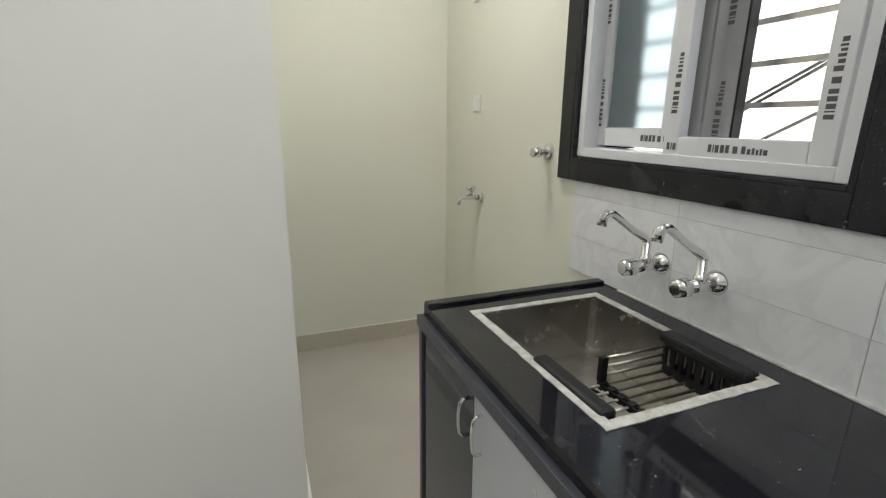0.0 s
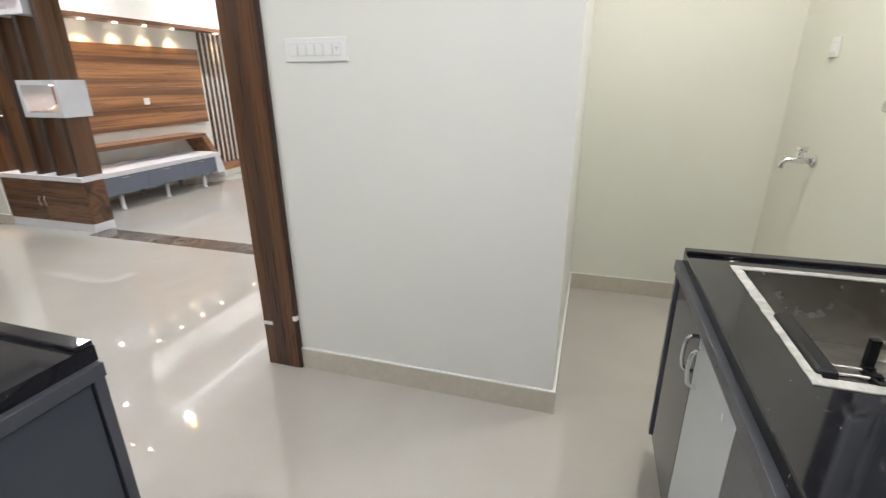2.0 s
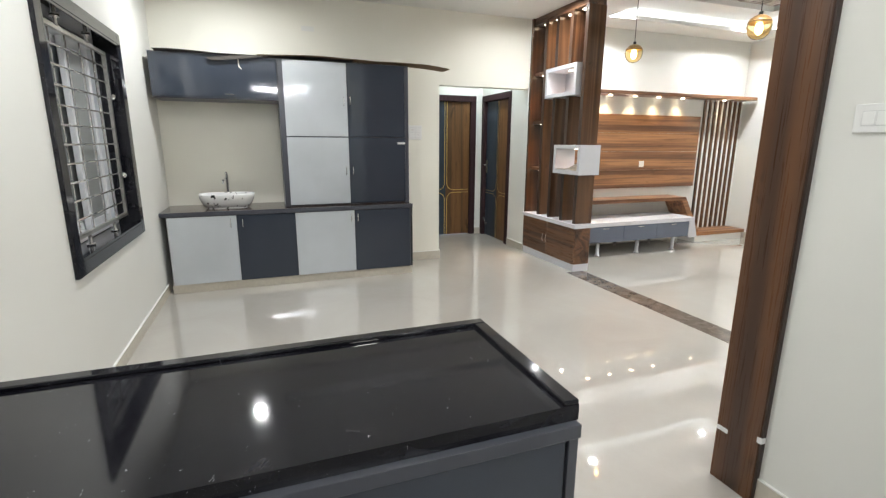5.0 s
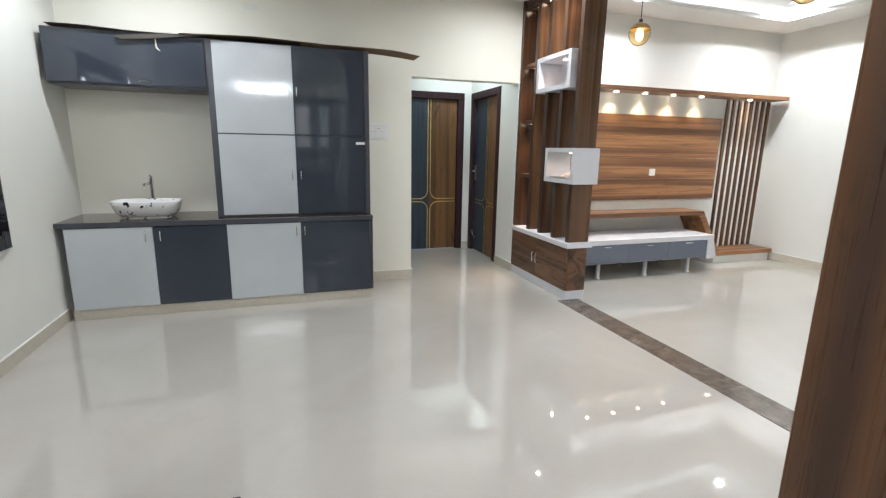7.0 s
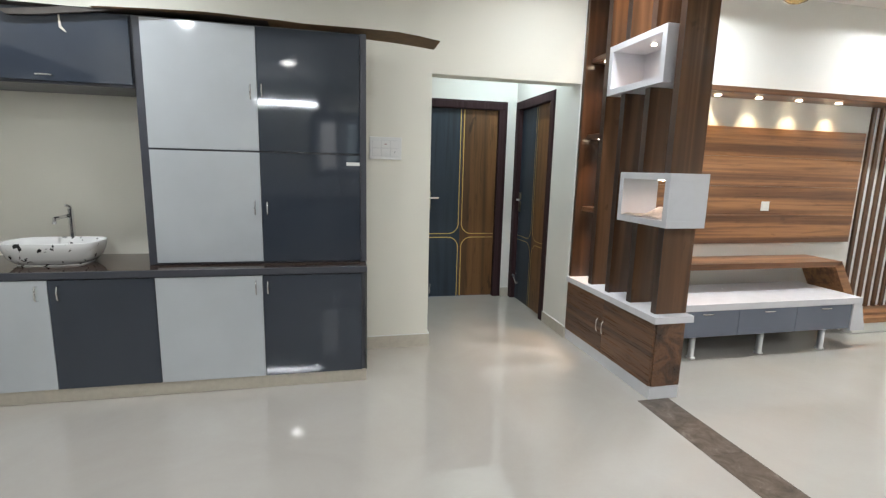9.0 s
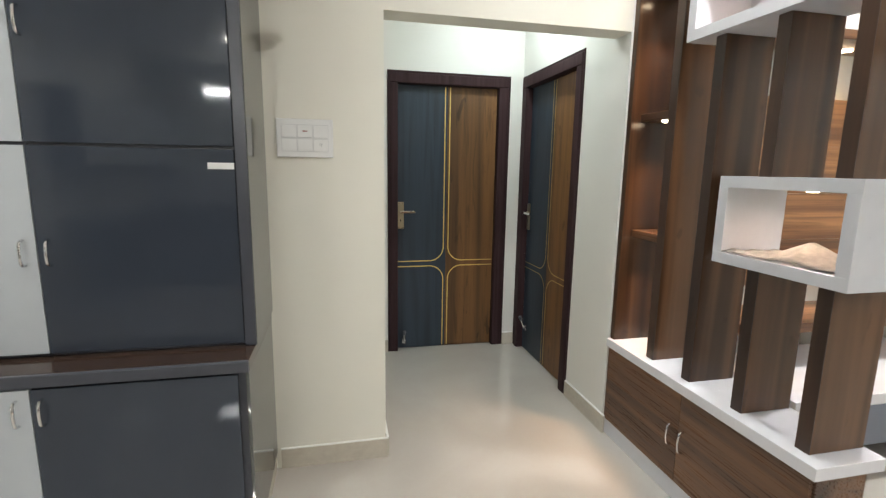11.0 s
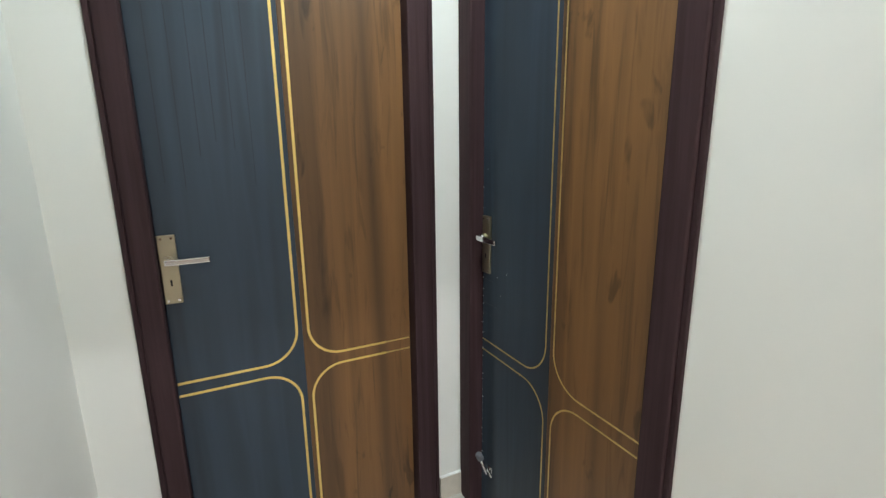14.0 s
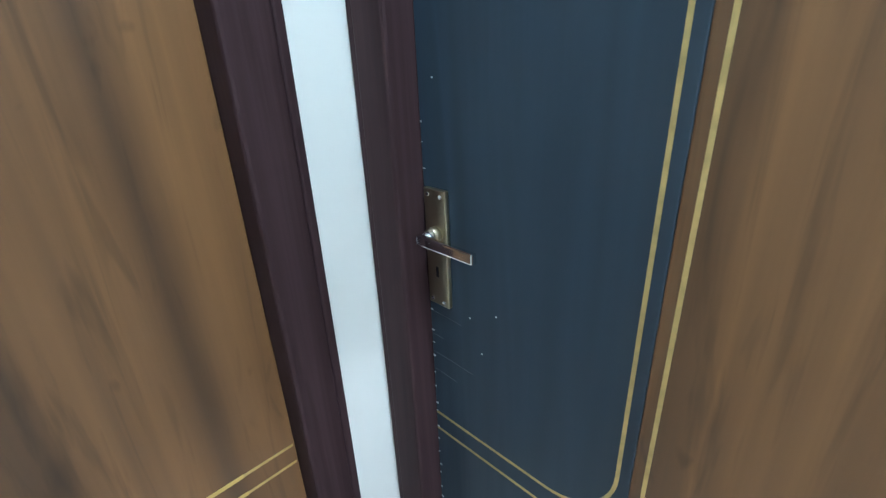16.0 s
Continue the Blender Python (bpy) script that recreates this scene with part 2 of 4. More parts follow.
M_FRAME = wood("dark_maroon_door_frame", srgb(50, 35, 37), srgb(56, 40, 42), srgb(64, 47, 49), "z", 0.6, 2.0, knots=1.0, gloss=0.12)
M_DOORBLUE = wood("blue_grey_door_skin", srgb(37, 46, 56), srgb(42, 53, 64), srgb(48, 60, 72), "z", 0.42, 1.0, knots=1.0, marks=0.95, pores=0.95, detail=2.5)
M_DOORWOOD = wood("teak_door_skin", srgb(54, 39, 27), srgb(99, 70, 42), srgb(124, 88, 52), "z", 0.42, 0.6, 0.25, knots=0.5, marks=0.64, wander=0.35, pores=0.93, detail=3)
M_PLY = plain("brown_plywood_sheet", srgb(140, 118, 92), 0.7, vary=0.3, scale=20)
M_PLYTOP = plain("dark_dusty_sheet", srgb(72, 67, 62), 0.7, vary=0.3, scale=20)
M_PAPER = plain("newsprint", (0.80, 0.74, 0.66, 1), 0.85, vary=0.4, scale=24)
M_LED = glow("lamp_face", (1.0, 0.93, 0.84), 14.0)
M_SPOT = glow("warm_spot_face", (1.0, 0.80, 0.55), 20.0)
M_COVE = glow("cove_led_strip", (0.92, 0.98, 1.0), 5.2)
M_TUBE = glow("tube_face", (0.92, 0.97, 1.0), 12.0)
M_BULB = glow("filament_bulb", (1.0, 0.78, 0.42), 14.0)
# emissive stand-in for daylight on the wall outside the kitchen
M_OUT = glow("glowing_outside_wall", (1.0, 0.97, 0.93), 1.6)
# dark grey base colour carries the shade of the lane
M_OUTDIM = plain("outside_wall_shade_tone", (0.22, 0.22, 0.21, 1), 0.9, vary=0.3, scale=3)

k = Mat("frosted_window_glass", 0.30)
k.b.inputs["Transmission Weight"].default_value = 0.9
M_FROST = k.colour((0.66, 0.80, 0.86, 1)).m
k = Mat("dull_grey_window_glass", 0.25)
k.b.inputs["Transmission Weight"].default_value = 0.25
M_DULL = k.colour((0.33, 0.345, 0.345, 1)).m
k = Mat("amber_glass", 0.03)
k.b.inputs["Transmission Weight"].default_value = 1.0
k.b.inputs["IOR"].default_value = 1.15
M_AMBER = k.colour((1.0, 0.87, 0.60, 1)).m
k = Mat("brown_wood_pendant_cap", 0.35)
rings = k.n.new("ShaderNodeTexWave")
rings.bands_direction, rings.inputs["Scale"].default_value = "Z", 28
k.l.new(k.pos, rings.inputs["Vector"])
M_CAP = k.colour(k.ramp(rings.outputs["Fac"], [(0.3, srgb(70, 45, 25)), (0.7, srgb(190, 150, 90))])).m
k = Mat("brown_mottled_wallpaper", 0.6)
v1 = k.n.new("ShaderNodeTexVoronoi")
v1.inputs["Scale"].default_value = 1.0
k.l.new(k.vec((7, 18, 7)), v1.inputs["Vector"])
M_WALLPAPER = k.colour(k.ramp(v1.outputs["Color"], [(0.2, srgb(95, 78, 66)), (0.5, srgb(165, 150, 135)), (0.8, srgb(205, 198, 188))])).m
k = Mat("white_ceramic_black_spatter", 0.06)
sp = k.noise(k.vec(), 17, 3, 0.6, 0.6)
M_CERAMIC = k.colour(k.ramp(sp, [(0.60, (0.72, 0.72, 0.71, 1)), (0.63, (0.02, 0.02, 0.02, 1))])).m


# ---- mesh helpers ----
ORIGIN = {}


def add_box(bm, x0, x1, y0, y1, z0, z1, bevel=0.0):
    vs = [bm.verts.new((x, y, z)) for z in (z0, z1) for y in (y0, y1) for x in (x0, x1)]
    fs = [bm.faces.new([vs[i] for i in q]) for q in ((0, 2, 3, 1), (4, 5, 7, 6), (0, 1, 5, 4), (2, 6, 7, 3), (0, 4, 6, 2), (1, 3, 7, 5))]
    if bevel:
        es = list({e for f in fs for e in f.edges})
        bmesh.ops.bevel(bm, geom=es, offset=bevel, segments=2, affect="EDGES", profile=0.5)
    return bm


def box(x0, x1, y0, y1, z0, z1, bevel=0.002):
    return add_box(bmesh.new(), x0, x1, y0, y1, z0, z1, bevel)


def add_tube(bm, points, radius, segments=10):
    """A round bar swept along points; radius is one number or one a point."""
    pts = [Vector(p) for p in points]
    radii = radius if isinstance(radius, (list, tuple)) else [radius] * len(pts)
    rings, side = [], None
    for i, p in enumerate(pts):
        way = (pts[min(i + 1, len(pts) - 1)] - pts[max(i - 1, 0)]).normalized()
        if side is None:
            side = way.orthogonal().normalized()
        side = (side - way * side.dot(way)).normalized()
        up = way.cross(side)
        rings.append([bm.verts.new(p + radii[i] * (math.cos(a) * side + math.sin(a) * up)) for a in (2 * math.pi * j / segments for j in range(segments))])
    for r, s in zip(rings, rings[1:]):
        for j in range(segments):
            f = bm.faces.new((r[j], r[(j + 1) % segments], s[(j + 1) % segments], s[j]))
            f.smooth = True
    bm.faces.new(rings[0][::-1])
    bm.faces.new(rings[-1])
    return bm


def tube(points, radius, segments=10):
    return add_tube(bmesh.new(), points, radius, segments)


def lathe(profile, centre, segments=28, stretch=(1, 1), square=1.0):
    """A turned shape: profile of (radius, height) about the upright axis; square below 1 fills out the corners."""
    def wave(v):
        return math.copysign(abs(v) ** square, v)
    bm, rings = bmesh.new(), []
    for r, h in profile:
        rings.append([bm.verts.new((centre[0] + stretch[0] * r * wave(math.cos(a)), centre[1] + stretch[1] * r * wave(math.sin(a)), centre[2] + h)) for a in (2 * math.pi * j / segments for j in range(segments))])
    for p, q in zip(rings, rings[1:]):
        for j in range(segments):
            bm.faces.new((p[j], p[(j + 1) % segments], q[(j + 1) % segments], q[j])).smooth = True
    bm.faces.new(rings[0][::-1])
    bm.faces.new(rings[-1])
    return bm


def slab(outline, axis, a0, a1):
    """A flat outline pushed from a0 to a1 along an axis; the outline lies in the other two axes, in order."""
    bm = bmesh.new()
    n = "xyz".index(axis)

    def place(p, a):
        q = list(p)
        q.insert(n, a)
        return q
    lo, hi = [bm.verts.new(place(p, a0)) for p in outline], [bm.verts.new(place(p, a1)) for p in outline]
    bm.faces.new(lo[::-1])
    bm.faces.new(hi)
    for i in range(len(outline)):
        j = (i + 1) % len(outline)
        bm.faces.new((lo[i], lo[j], hi[j], hi[i]))
    bmesh.ops.recalc_face_normals(bm, faces=bm.faces)
    return bm


def mesh_of(name, bm, material):
    bmesh.ops.recalc_face_normals(bm, faces=bm.faces)
    me = bpy.data.meshes.new(name)
    bm.to_mesh(me)
    bm.free()
    me.materials.append(material)
    return me


def thing(name, label, category, at, group="", kind=""):
    ob = new(name)
    ob.empty_display_size = 0.1
    ob.location = at
    ORIGIN[ob.name] = Vector(at)
    return tagged(ob, label, category, group, kind)


def part(name, bm, material, parent, label=""):
    """One mesh under a thing or a part, built in world places (or in the thing's own, when its origin is zero)."""
    o = ORIGIN[parent.name]
    bmesh.ops.translate(bm, verts=bm.verts, vec=-o)
    ob = new(name, mesh_of(name, bm, material))
    ob.parent = parent
    ORIGIN[ob.name] = o
    return tagged(ob, label)


def solid(name, bm, material, label, category="", kind="structure", group=""):
    """A thing that is one mesh, its origin at the middle of its base."""
    lo = Vector([min(v.co[i] for v in bm.verts) for i in range(3)])
    hi = Vector([max(v.co[i] for v in bm.verts) for i in range(3)])
    o = Vector(((lo.x + hi.x) / 2, (lo.y + hi.y) / 2, lo.z))
    bmesh.ops.translate(bm, verts=bm.verts, vec=-o)
    ob = new(name, mesh_of(name, bm, material))
    ob.location = o
    ORIGIN[ob.name] = o
    return tagged(ob, label, category or name.split("_")[0], group, kind)


def boxes(*rows):
    bm = bmesh.new()
    for r in rows:
        add_box(bm, *r)
    return bm


# ---- large structure ----
SOUTH, NORTH, EAST, WEST, TVWALL = -1.15, 6.90, 1.292, -5.563, -5.55
TOP = 3.30
solid("floor", boxes((-7.3, 1.6, -1.5, 7.2, -0.12, 0.0)), M_FLOOR, "glossy beige vitrified tile floor with soft reflections", "floor")
WX0, WX1, WZ0, WZ1 = -4.265, -2.935, 0.82, 2.155
solid("wall_south", boxes((-5.70, WX0, SOUTH - 0.23, SOUTH, 0, TOP), (WX1, 1.45, SOUTH - 0.23, SOUTH, 0, TOP), (WX0, WX1, SOUTH - 0.23, SOUTH, 0, WZ0), (WX0, WX1, SOUTH - 0.23, SOUTH, WZ1, TOP)), M_WALL, "off-white painted wall with a grilled window", "wall")
solid("wall_west", boxes((WEST - 0.14, WEST, SOUTH, 1.85, 0, TOP), (WEST - 0.14, WEST, 1.85, 3.073, 2.136, TOP)), M_IVORY, "ivory painted wall with an open passage beside the cupboards", "wall")
solid("wall_passage_side", boxes((-7.10, WEST - 0.14, 1.72, 1.855, 0, TOP)), M_WALL, "off-white painted side wall of the passage", "wall")
D1Y0, D1Y1, DTOP, D2X0, D2X1 = 2.010, 2.967, 2.165, -6.957, -6.006
solid("wall_passage_end", boxes((-7.10, -6.96, 1.855, D1Y0, 0, TOP), (-7.10, -6.96, D1Y1, 3.073, 0, TOP), (-7.10, -6.96, D1Y0, D1Y1, DTOP, TOP)), M_WALL, "off-white painted end wall of the passage", "wall")
solid("wall_passage_north", boxes((-7.10, D2X0, 3.073, 3.205, 0, TOP), (D2X1, -5.563, 3.073, 3.205, 0, TOP), (D2X0, D2X1, 3.073, 3.205, DTOP, TOP)), M_WALL, "off-white painted passage wall with a door", "wall")
solid("wall_tv", boxes((TVWALL - 0.14, TVWALL, 3.205, NORTH + 0.14, 0, TOP)), M_WALL, "off-white painted wall behind the television panel", "wall")
solid("wall_north", boxes((TVWALL, 0.44, NORTH, NORTH + 0.14, 0, TOP)), M_WALL, "off-white painted living room wall", "wall")
solid("wall_living_east", boxes((0.30, 0.44, 3.21, NORTH, 0, TOP)), M_WALL, "off-white painted living room end wall", "wall")
solid("wall_block", boxes((-1.10, 0.190, 1.655, 3.21, 0, TOP)), M_WALL, "off-white painted wall between kitchen and living room", "wall")
solid("wall_utility", boxes((0.190, EAST, 3.093, 3.21, 0, TOP)), M_CREAM, "cream painted end wall of the utility corner", "wall")
KY0, KY1, KZ0, KZ1 = 0.748, 1.725, 1.312, 2.36
solid("wall_east", boxes((EAST, EAST + 0.15, SOUTH, KY0, 0, TOP), (EAST, EAST + 0.15, KY1, 3.21, 0, TOP), (EAST, EAST + 0.15, KY0, KY1, 0, KZ0), (EAST, EAST + 0.15, KY0, KY1, KZ1, TOP)), M_CREAM, "cream painted kitchen wall with a sliding window", "wall")


def framed(x0, x1, y0, y1, hx0, hx1, hy0, hy1, z0, z1):
    return [(x0, hx0, y0, y1, z0, z1), (hx1, x1, y0, y1, z0, z1), (hx0, hx1, y0, hy0, z0, z1), (hx0, hx1, hy1, y1, z0, z1)]


solid("ceiling_dining", boxes(*framed(WEST, EAST, SOUTH, 3.205, -4.94, -1.9, -0.15, 2.53, CEIL, CEIL + 0.10), (WEST, EAST, SOUTH, 3.205, CEIL + 0.10, TOP)), M_CEIL, "white false ceiling with a shallow recessed tray", "ceiling")
solid("ceiling_living", boxes(*framed(TVWALL, 0.30, 3.205, NORTH, -5.10, -1.2, 3.87, 6.35, CEIL, CEIL + 0.05), *framed(TVWALL, 0.30, 3.205, NORTH, -5.22, -1.08, 3.75, 6.47, CEIL + 0.05, CEIL + 0.13), *framed(TVWALL, 0.30, 3.205, NORTH, -4.6, -1.7, 4.2, 6.0, CEIL + 0.13, CEIL + 0.20), (TVWALL, 0.30, 3.205, NORTH, CEIL + 0.20, TOP)), M_CEIL, "white false ceiling with a lit cove", "ceiling")
solid("ceiling_wallpaper", boxes((-4.598, -1.702, 4.202, 5.998, CEIL + 0.192, CEIL + 0.198)), M_WALLPAPER, "brown mottled wallpaper set in the ceiling tray", "ceiling")
solid("ceiling_passage", boxes((-6.96, WEST - 0.14, 1.855, 3.073, 2.82, TOP)), M_CEIL, "plain white passage ceiling", "ceiling")
for n, r in enumerate(((-5.20, -5.17, 3.80, 6.42), (-1.13, -1.10, 3.80, 6.42), (-5.15, -1.15, 3.77, 3.80), (-5.15, -1.15, 6.42, 6.45))):
    solid("cove_light", boxes((*r, CEIL + 0.052, CEIL + 0.066)), M_COVE, "white light strip hidden in the ceiling cove", "light strip", kind="", group="cove strips")


def skirting(name, *rows):
    solid(name, boxes(*rows), M_SKIRT, "beige tile skirting along the wall", "skirting")
    solid(name.replace("baseboard", "trim"), boxes(*[(*r[:4], r[5], r[5] + 0.005) for r in rows]), M_CEIL, "thin white filler line on top of the skirting", "trim")


T = 0.012
skirting("baseboard_south", (-5.05, -1.33, SOUTH, SOUTH + T, 0, 0.09))
skirting("baseboard_west", (WEST, WEST + T, 1.345, 1.85 + T, 0, 0.10))
skirting("baseboard_passage_side", (-6.96, WEST, 1.855, 1.855 + T, 0, 0.10))
skirting("baseboard_passage_end", (-6.96, -6.96 + T, 1.867, D1Y0 - 0.002, 0, 0.10), (-6.96, -6.96 + T, D1Y1 + 0.002, 3.066, 0, 0.10))
skirting("baseboard_passage_north", (D2X1 + 0.004, -5.540, 3.073 - T, 3.073, 0, 0.10))
skirting("baseboard_block", (-1.10, 0.190 + T, 1.655 - T, 1.655, 0, 0.112), (0.190, 0.190 + T, 1.655, 3.093, 0, 0.112))
skirting("baseboard_utility", (0.202, EAST, 3.093 - T, 3.093, 0, 0.112), (EAST - T, EAST, 1.54, 3.081, 0, 0.112))
skirting("baseboard_tv", (TVWALL, TVWALL + T, 3.21, 5.8, 0, 0.09))
skirting("baseboard_north", (TVWALL, 0.30, NORTH - T, NORTH, 0, 0.10))

# dark threshold band between dining and living
band = thing("floor_band", "dark brown marble tile band laid across the floor", "floor band", (-2.8, 3.13, 0), kind="structure")
bx = -4.40
while bx < -1.30:
    part("tile", box(bx + 0.001, min(bx + 0.598, -1.29), 3.004, 3.226, -0.01, 0.003, 0.001), M_BAND, band)
    bx += 0.60


def ceiling_downlight(x, y, z):
    d = thing("downlight", "small round recessed ceiling downlight, switched on", "downlight", (x, y, z - 0.008), "ceiling downlights")
    part("rim", lathe([(0.062, 0.010), (0.062, 0.004), (0.050, 0.0), (0.046, 0.004), (0.046, 0.010)], (x, y, z - 0.010)), M_CEIL, d)
    part("lens", lathe([(0.045, 0.0), (0.045, 0.002)], (x, y, z - 0.004)), M_LED, d)


for dl in DOWNLIGHTS:
    ceiling_downlight(*dl)
pl = thing("ceiling_light", "round white ceiling light in the passage, switched on", "ceiling light", (-6.30, 2.80, 2.805))
part("body", lathe([(0.10, 0.012), (0.10, 0.004), (0.092, 0.0)], (-6.30, 2.80, 2.807)), M_SWITCH, pl)
tl = thing("tube_light", "white tube light fixed high on the kitchen wall", "tube light", (EAST - 0.03, 0.25, 2.55))
part("batten", box(EAST - 0.025, EAST - 0.001, -0.34, 0.84, 2.55, 2.59, 0.004), M_SWITCH, tl)
part("tube", tube([(EAST - 0.038, -0.31, 2.57), (EAST - 0.038, 0.81, 2.57)], 0.012), M_TUBE, tl)


# ---- doors of the passage ----
def ribbon(points, width, y0, y1):
    """A flat inlay strip along (x, z) points, lying between y0 and y1."""
    bm, rows = bmesh.new(), []
    for i, p in enumerate(points):
        a, b = points[max(i - 1, 0)], points[min(i + 1, len(points) - 1)]
        dx, dz = b[0] - a[0], b[1] - a[1]
        s = width / 2 / max(1e-6, math.hypot(dx, dz))
        rows.append([bm.verts.new((p[0] - dz * s * e, y, p[1] + dx * s * e)) for e, y in ((1, y0), (-1, y0), (-1, y1), (1, y1))])
    for r, q in zip(rows, rows[1:]):
        for j in range(4):
            bm.faces.new((r[j], r[(j + 1) % 4], q[(j + 1) % 4], q[j]))
    bm.faces.new(rows[0])
    bm.faces.new(rows[-1][::-1])
    return bm


def panel_door(name, m, width, label, left, right, seam, gap, worn):
    """A flush door in its frame; its own x runs along the wall, -y faces the passage. left, right: jamb widths; seam: where the two skins meet."""
    d = thing(name, label, "door", (0, 0, 0), "passage doors")
    R, lip, bead = 0.042, -0.012, 0.016
    head = DTOP - 0.088
    for x0, x1, b0, b1 in ((bead, left, 0.0, bead), (width - right, width - bead, width - bead, width)):
        post = part("jamb", box(x0, x1, lip, 0.11, 0, head, 0.006), M_FRAME, d, "dark maroon wooden jamb")
        part("bead", box(b0, b1, -0.008, 0.11, 0, DTOP - bead, 0.004), M_FRAME, post)
    part("head", box(bead, width - bead, lip, 0.11, head, DTOP - bead, 0.006), M_FRAME, d, "dark maroon wooden head")
    part("head_bead", box(0, width, -0.008, 0.11, DTOP - bead, DTOP, 0.004), M_FRAME, d)
    x0, x1, top, mid = left + 0.001, width - right - 0.001, head - 0.003, seam
    blue = part("leaf_blue", box(x0, mid, R, R + 0.035, 0.006, top, 0.002), M_DOORBLUE, d, "blue-grey wood-grain door skin")
    part("leaf_wood", box(mid, x1, R, R + 0.035, 0.006, top, 0.002), M_DOORWOOD, d, "golden brown teak door skin")
    zu, zl, r = 0.726, 0.684, 0.112
    for sx, xe in ((-1, x0 + 0.002), (1, x1 - 0.004)):
        xv = mid + sx * gap
        for sz, zh, ze in ((1, zu, top - 0.004), (-1, zl, 0.012)):
            pts = [(xv, ze), (xv, zh + sz * r)]
            pts += [(xv + sx * r * (1 - math.cos(a)), zh + sz * r * (1 - math.sin(a))) for a in (math.pi / 2 * i / 12 for i in range(1, 12))]
            end = xe if sx < 0 or worn else xe - 0.095
            pts += [(xv + sx * r, zh), (end, zh)]
            part("inlay", ribbon(pts, 0.0058 if worn else 0.0085, R - 0.0006, R + 0.001), M_GOLDDULL if worn else M_GOLD, d, "thin gold inlay line")
            if end != xe:
                part("inlay", ribbon([(end, zh), (xe, zh)], 0.006, R - 0.0004, R + 0.001), M_GOLDDULL, d, "dull end of the inlay line, toned as a dark reflection")
    rnd = random.Random(11 if worn else 7)
    for i in range(0 if worn else 6):
        gx, low = x0 + 0.045 + i * 0.049 + rnd.uniform(-0.004, 0.004), rnd.uniform(1.30, 1.62)
        part("groove", box(gx, gx + 0.0016, R - 0.0004, R + 0.002, low, top - 0.01, 0.0), M_GROOVE, blue, "fine dark groove")
    hx = left + (0.034 if worn else 0.027)
    plate = part("lock_plate", box(hx - 0.024, hx + 0.024, R - 0.009, R, 0.990, 1.198, 0.002), M_BRONZE, d, "antique bronze lock plate")
    part("rosette", tube([(hx, R - 0.006, 1.122), (hx, R - 0.022, 1.122)], 0.014, 14), M_BRONZE, plate)
    lever = tube([(hx, R - 0.008, 1.122), (hx, R - 0.036, 1.122)], 0.010, 12)
    add_box(lever, hx - 0.010, hx + 0.110, R - 0.045, R - 0.034, 1.113, 1.131, 0.003)
    part("lever", lever, M_CHROME, plate, "polished lever")
    part("keyhole", box(hx - 0.0025, hx + 0.0025, R - 0.0100, R - 0.008, 1.045, 1.064, 0.0), M_BLACKPL, plate)
    for sx, sz in ((-0.014, 1.188), (0.014, 1.188), (-0.014, 1.000), (0.014, 1.000)):
        part("screw", tube([(hx + sx, R - 0.009, sz), (hx + sx, R - 0.0105, sz)], 0.0035, 8), M_CHROME, plate)
    sx, sz = (0.160, 0.185) if worn else (0.130, 0.062)
    stop = part("door_stopper", box(sx - 0.013, sx + 0.013, R - 0.006, R, sz - 0.018, sz + 0.027, 0.002), M_CHROME, d, "chrome flip-up door stopper")
    part("stopper_arm", tube([(sx, R - 0.006, sz), (sx, R - 0.020, sz + 0.006), (sx, R - 0.046, sz + 0.076)], [0.009, 0.0065, 0.0065], 10), M_CHROME, stop)
    part("stopper_foot", tube([(sx, R - 0.044, sz + 0.072), (sx, R - 0.046, sz + 0.076), (sx, R - 0.056, sz + 0.100), (sx, R - 0.058, sz + 0.105)], [0.008, 0.0125, 0.0125, 0.008], 12), M_RUBBER, stop, "grey rubber foot")
    part("stopper_catch", tube([(sx + 0.020, R - 0.010, sz + 0.004), (sx + 0.004, R - 0.022, sz + 0.026)], 0.004, 8), M_CHROME, stop)
    if worn:
        rnd = random.Random(4)
        for i in range(34):
            fz = 1.30 - i * 0.034 + rnd.uniform(-0.008, 0.008)
            if not 0.98 < fz < 1.21:
                w = rnd.choice((0.003, 0.004, 0.006, 0.009))
                part("paint_fleck", box(x0 + 0.0015, x0 + 0.0015 + w, R - 0.0006, R + 0.001, fz, fz + rnd.choice((0.0015, 0.003)), 0.0), M_SWITCH, d, "white paint fleck")
        for fx, fz in ((0.095, 0.985), (0.12, 0.925), (0.03, 1.36), (0.15, 1.01)):
            part("paint_fleck", box(x0 + fx, x0 + fx + 0.003, R - 0.0006, R + 0.001, fz, fz + 0.002, 0.0), M_SWITCH, d, "white paint fleck")
        for fz, run in ((0.965, 0.075), (0.915, 0.03), (0.875, 0.10), (0.835, 0.06)):
            part("scratch", ribbon([(x0 + 0.003, fz), (x0 + run * 0.5, fz - run * 0.01), (x0 + run, fz - run * 0.04)], 0.0005, R - 0.0005, R + 0.001), M_RUBBER, d, "fine pale scratch")
    d.matrix_world = m
    return d


panel_door("door_1", pose(-6.96, D1Y0, 0, 0, 0, 90), D1Y1 - D1Y0, "closed door, half blue-grey half teak, with gold inlay lines", 0.078, 0.092, 0.469, 0.0190, False)
panel_door("door_2", pose(D2X0, 3.073, 0), D2X1 - D2X0, "closed half blue-grey half teak door beside the passage corner", 0.090, 0.088, 0.480, 0.0185, True)


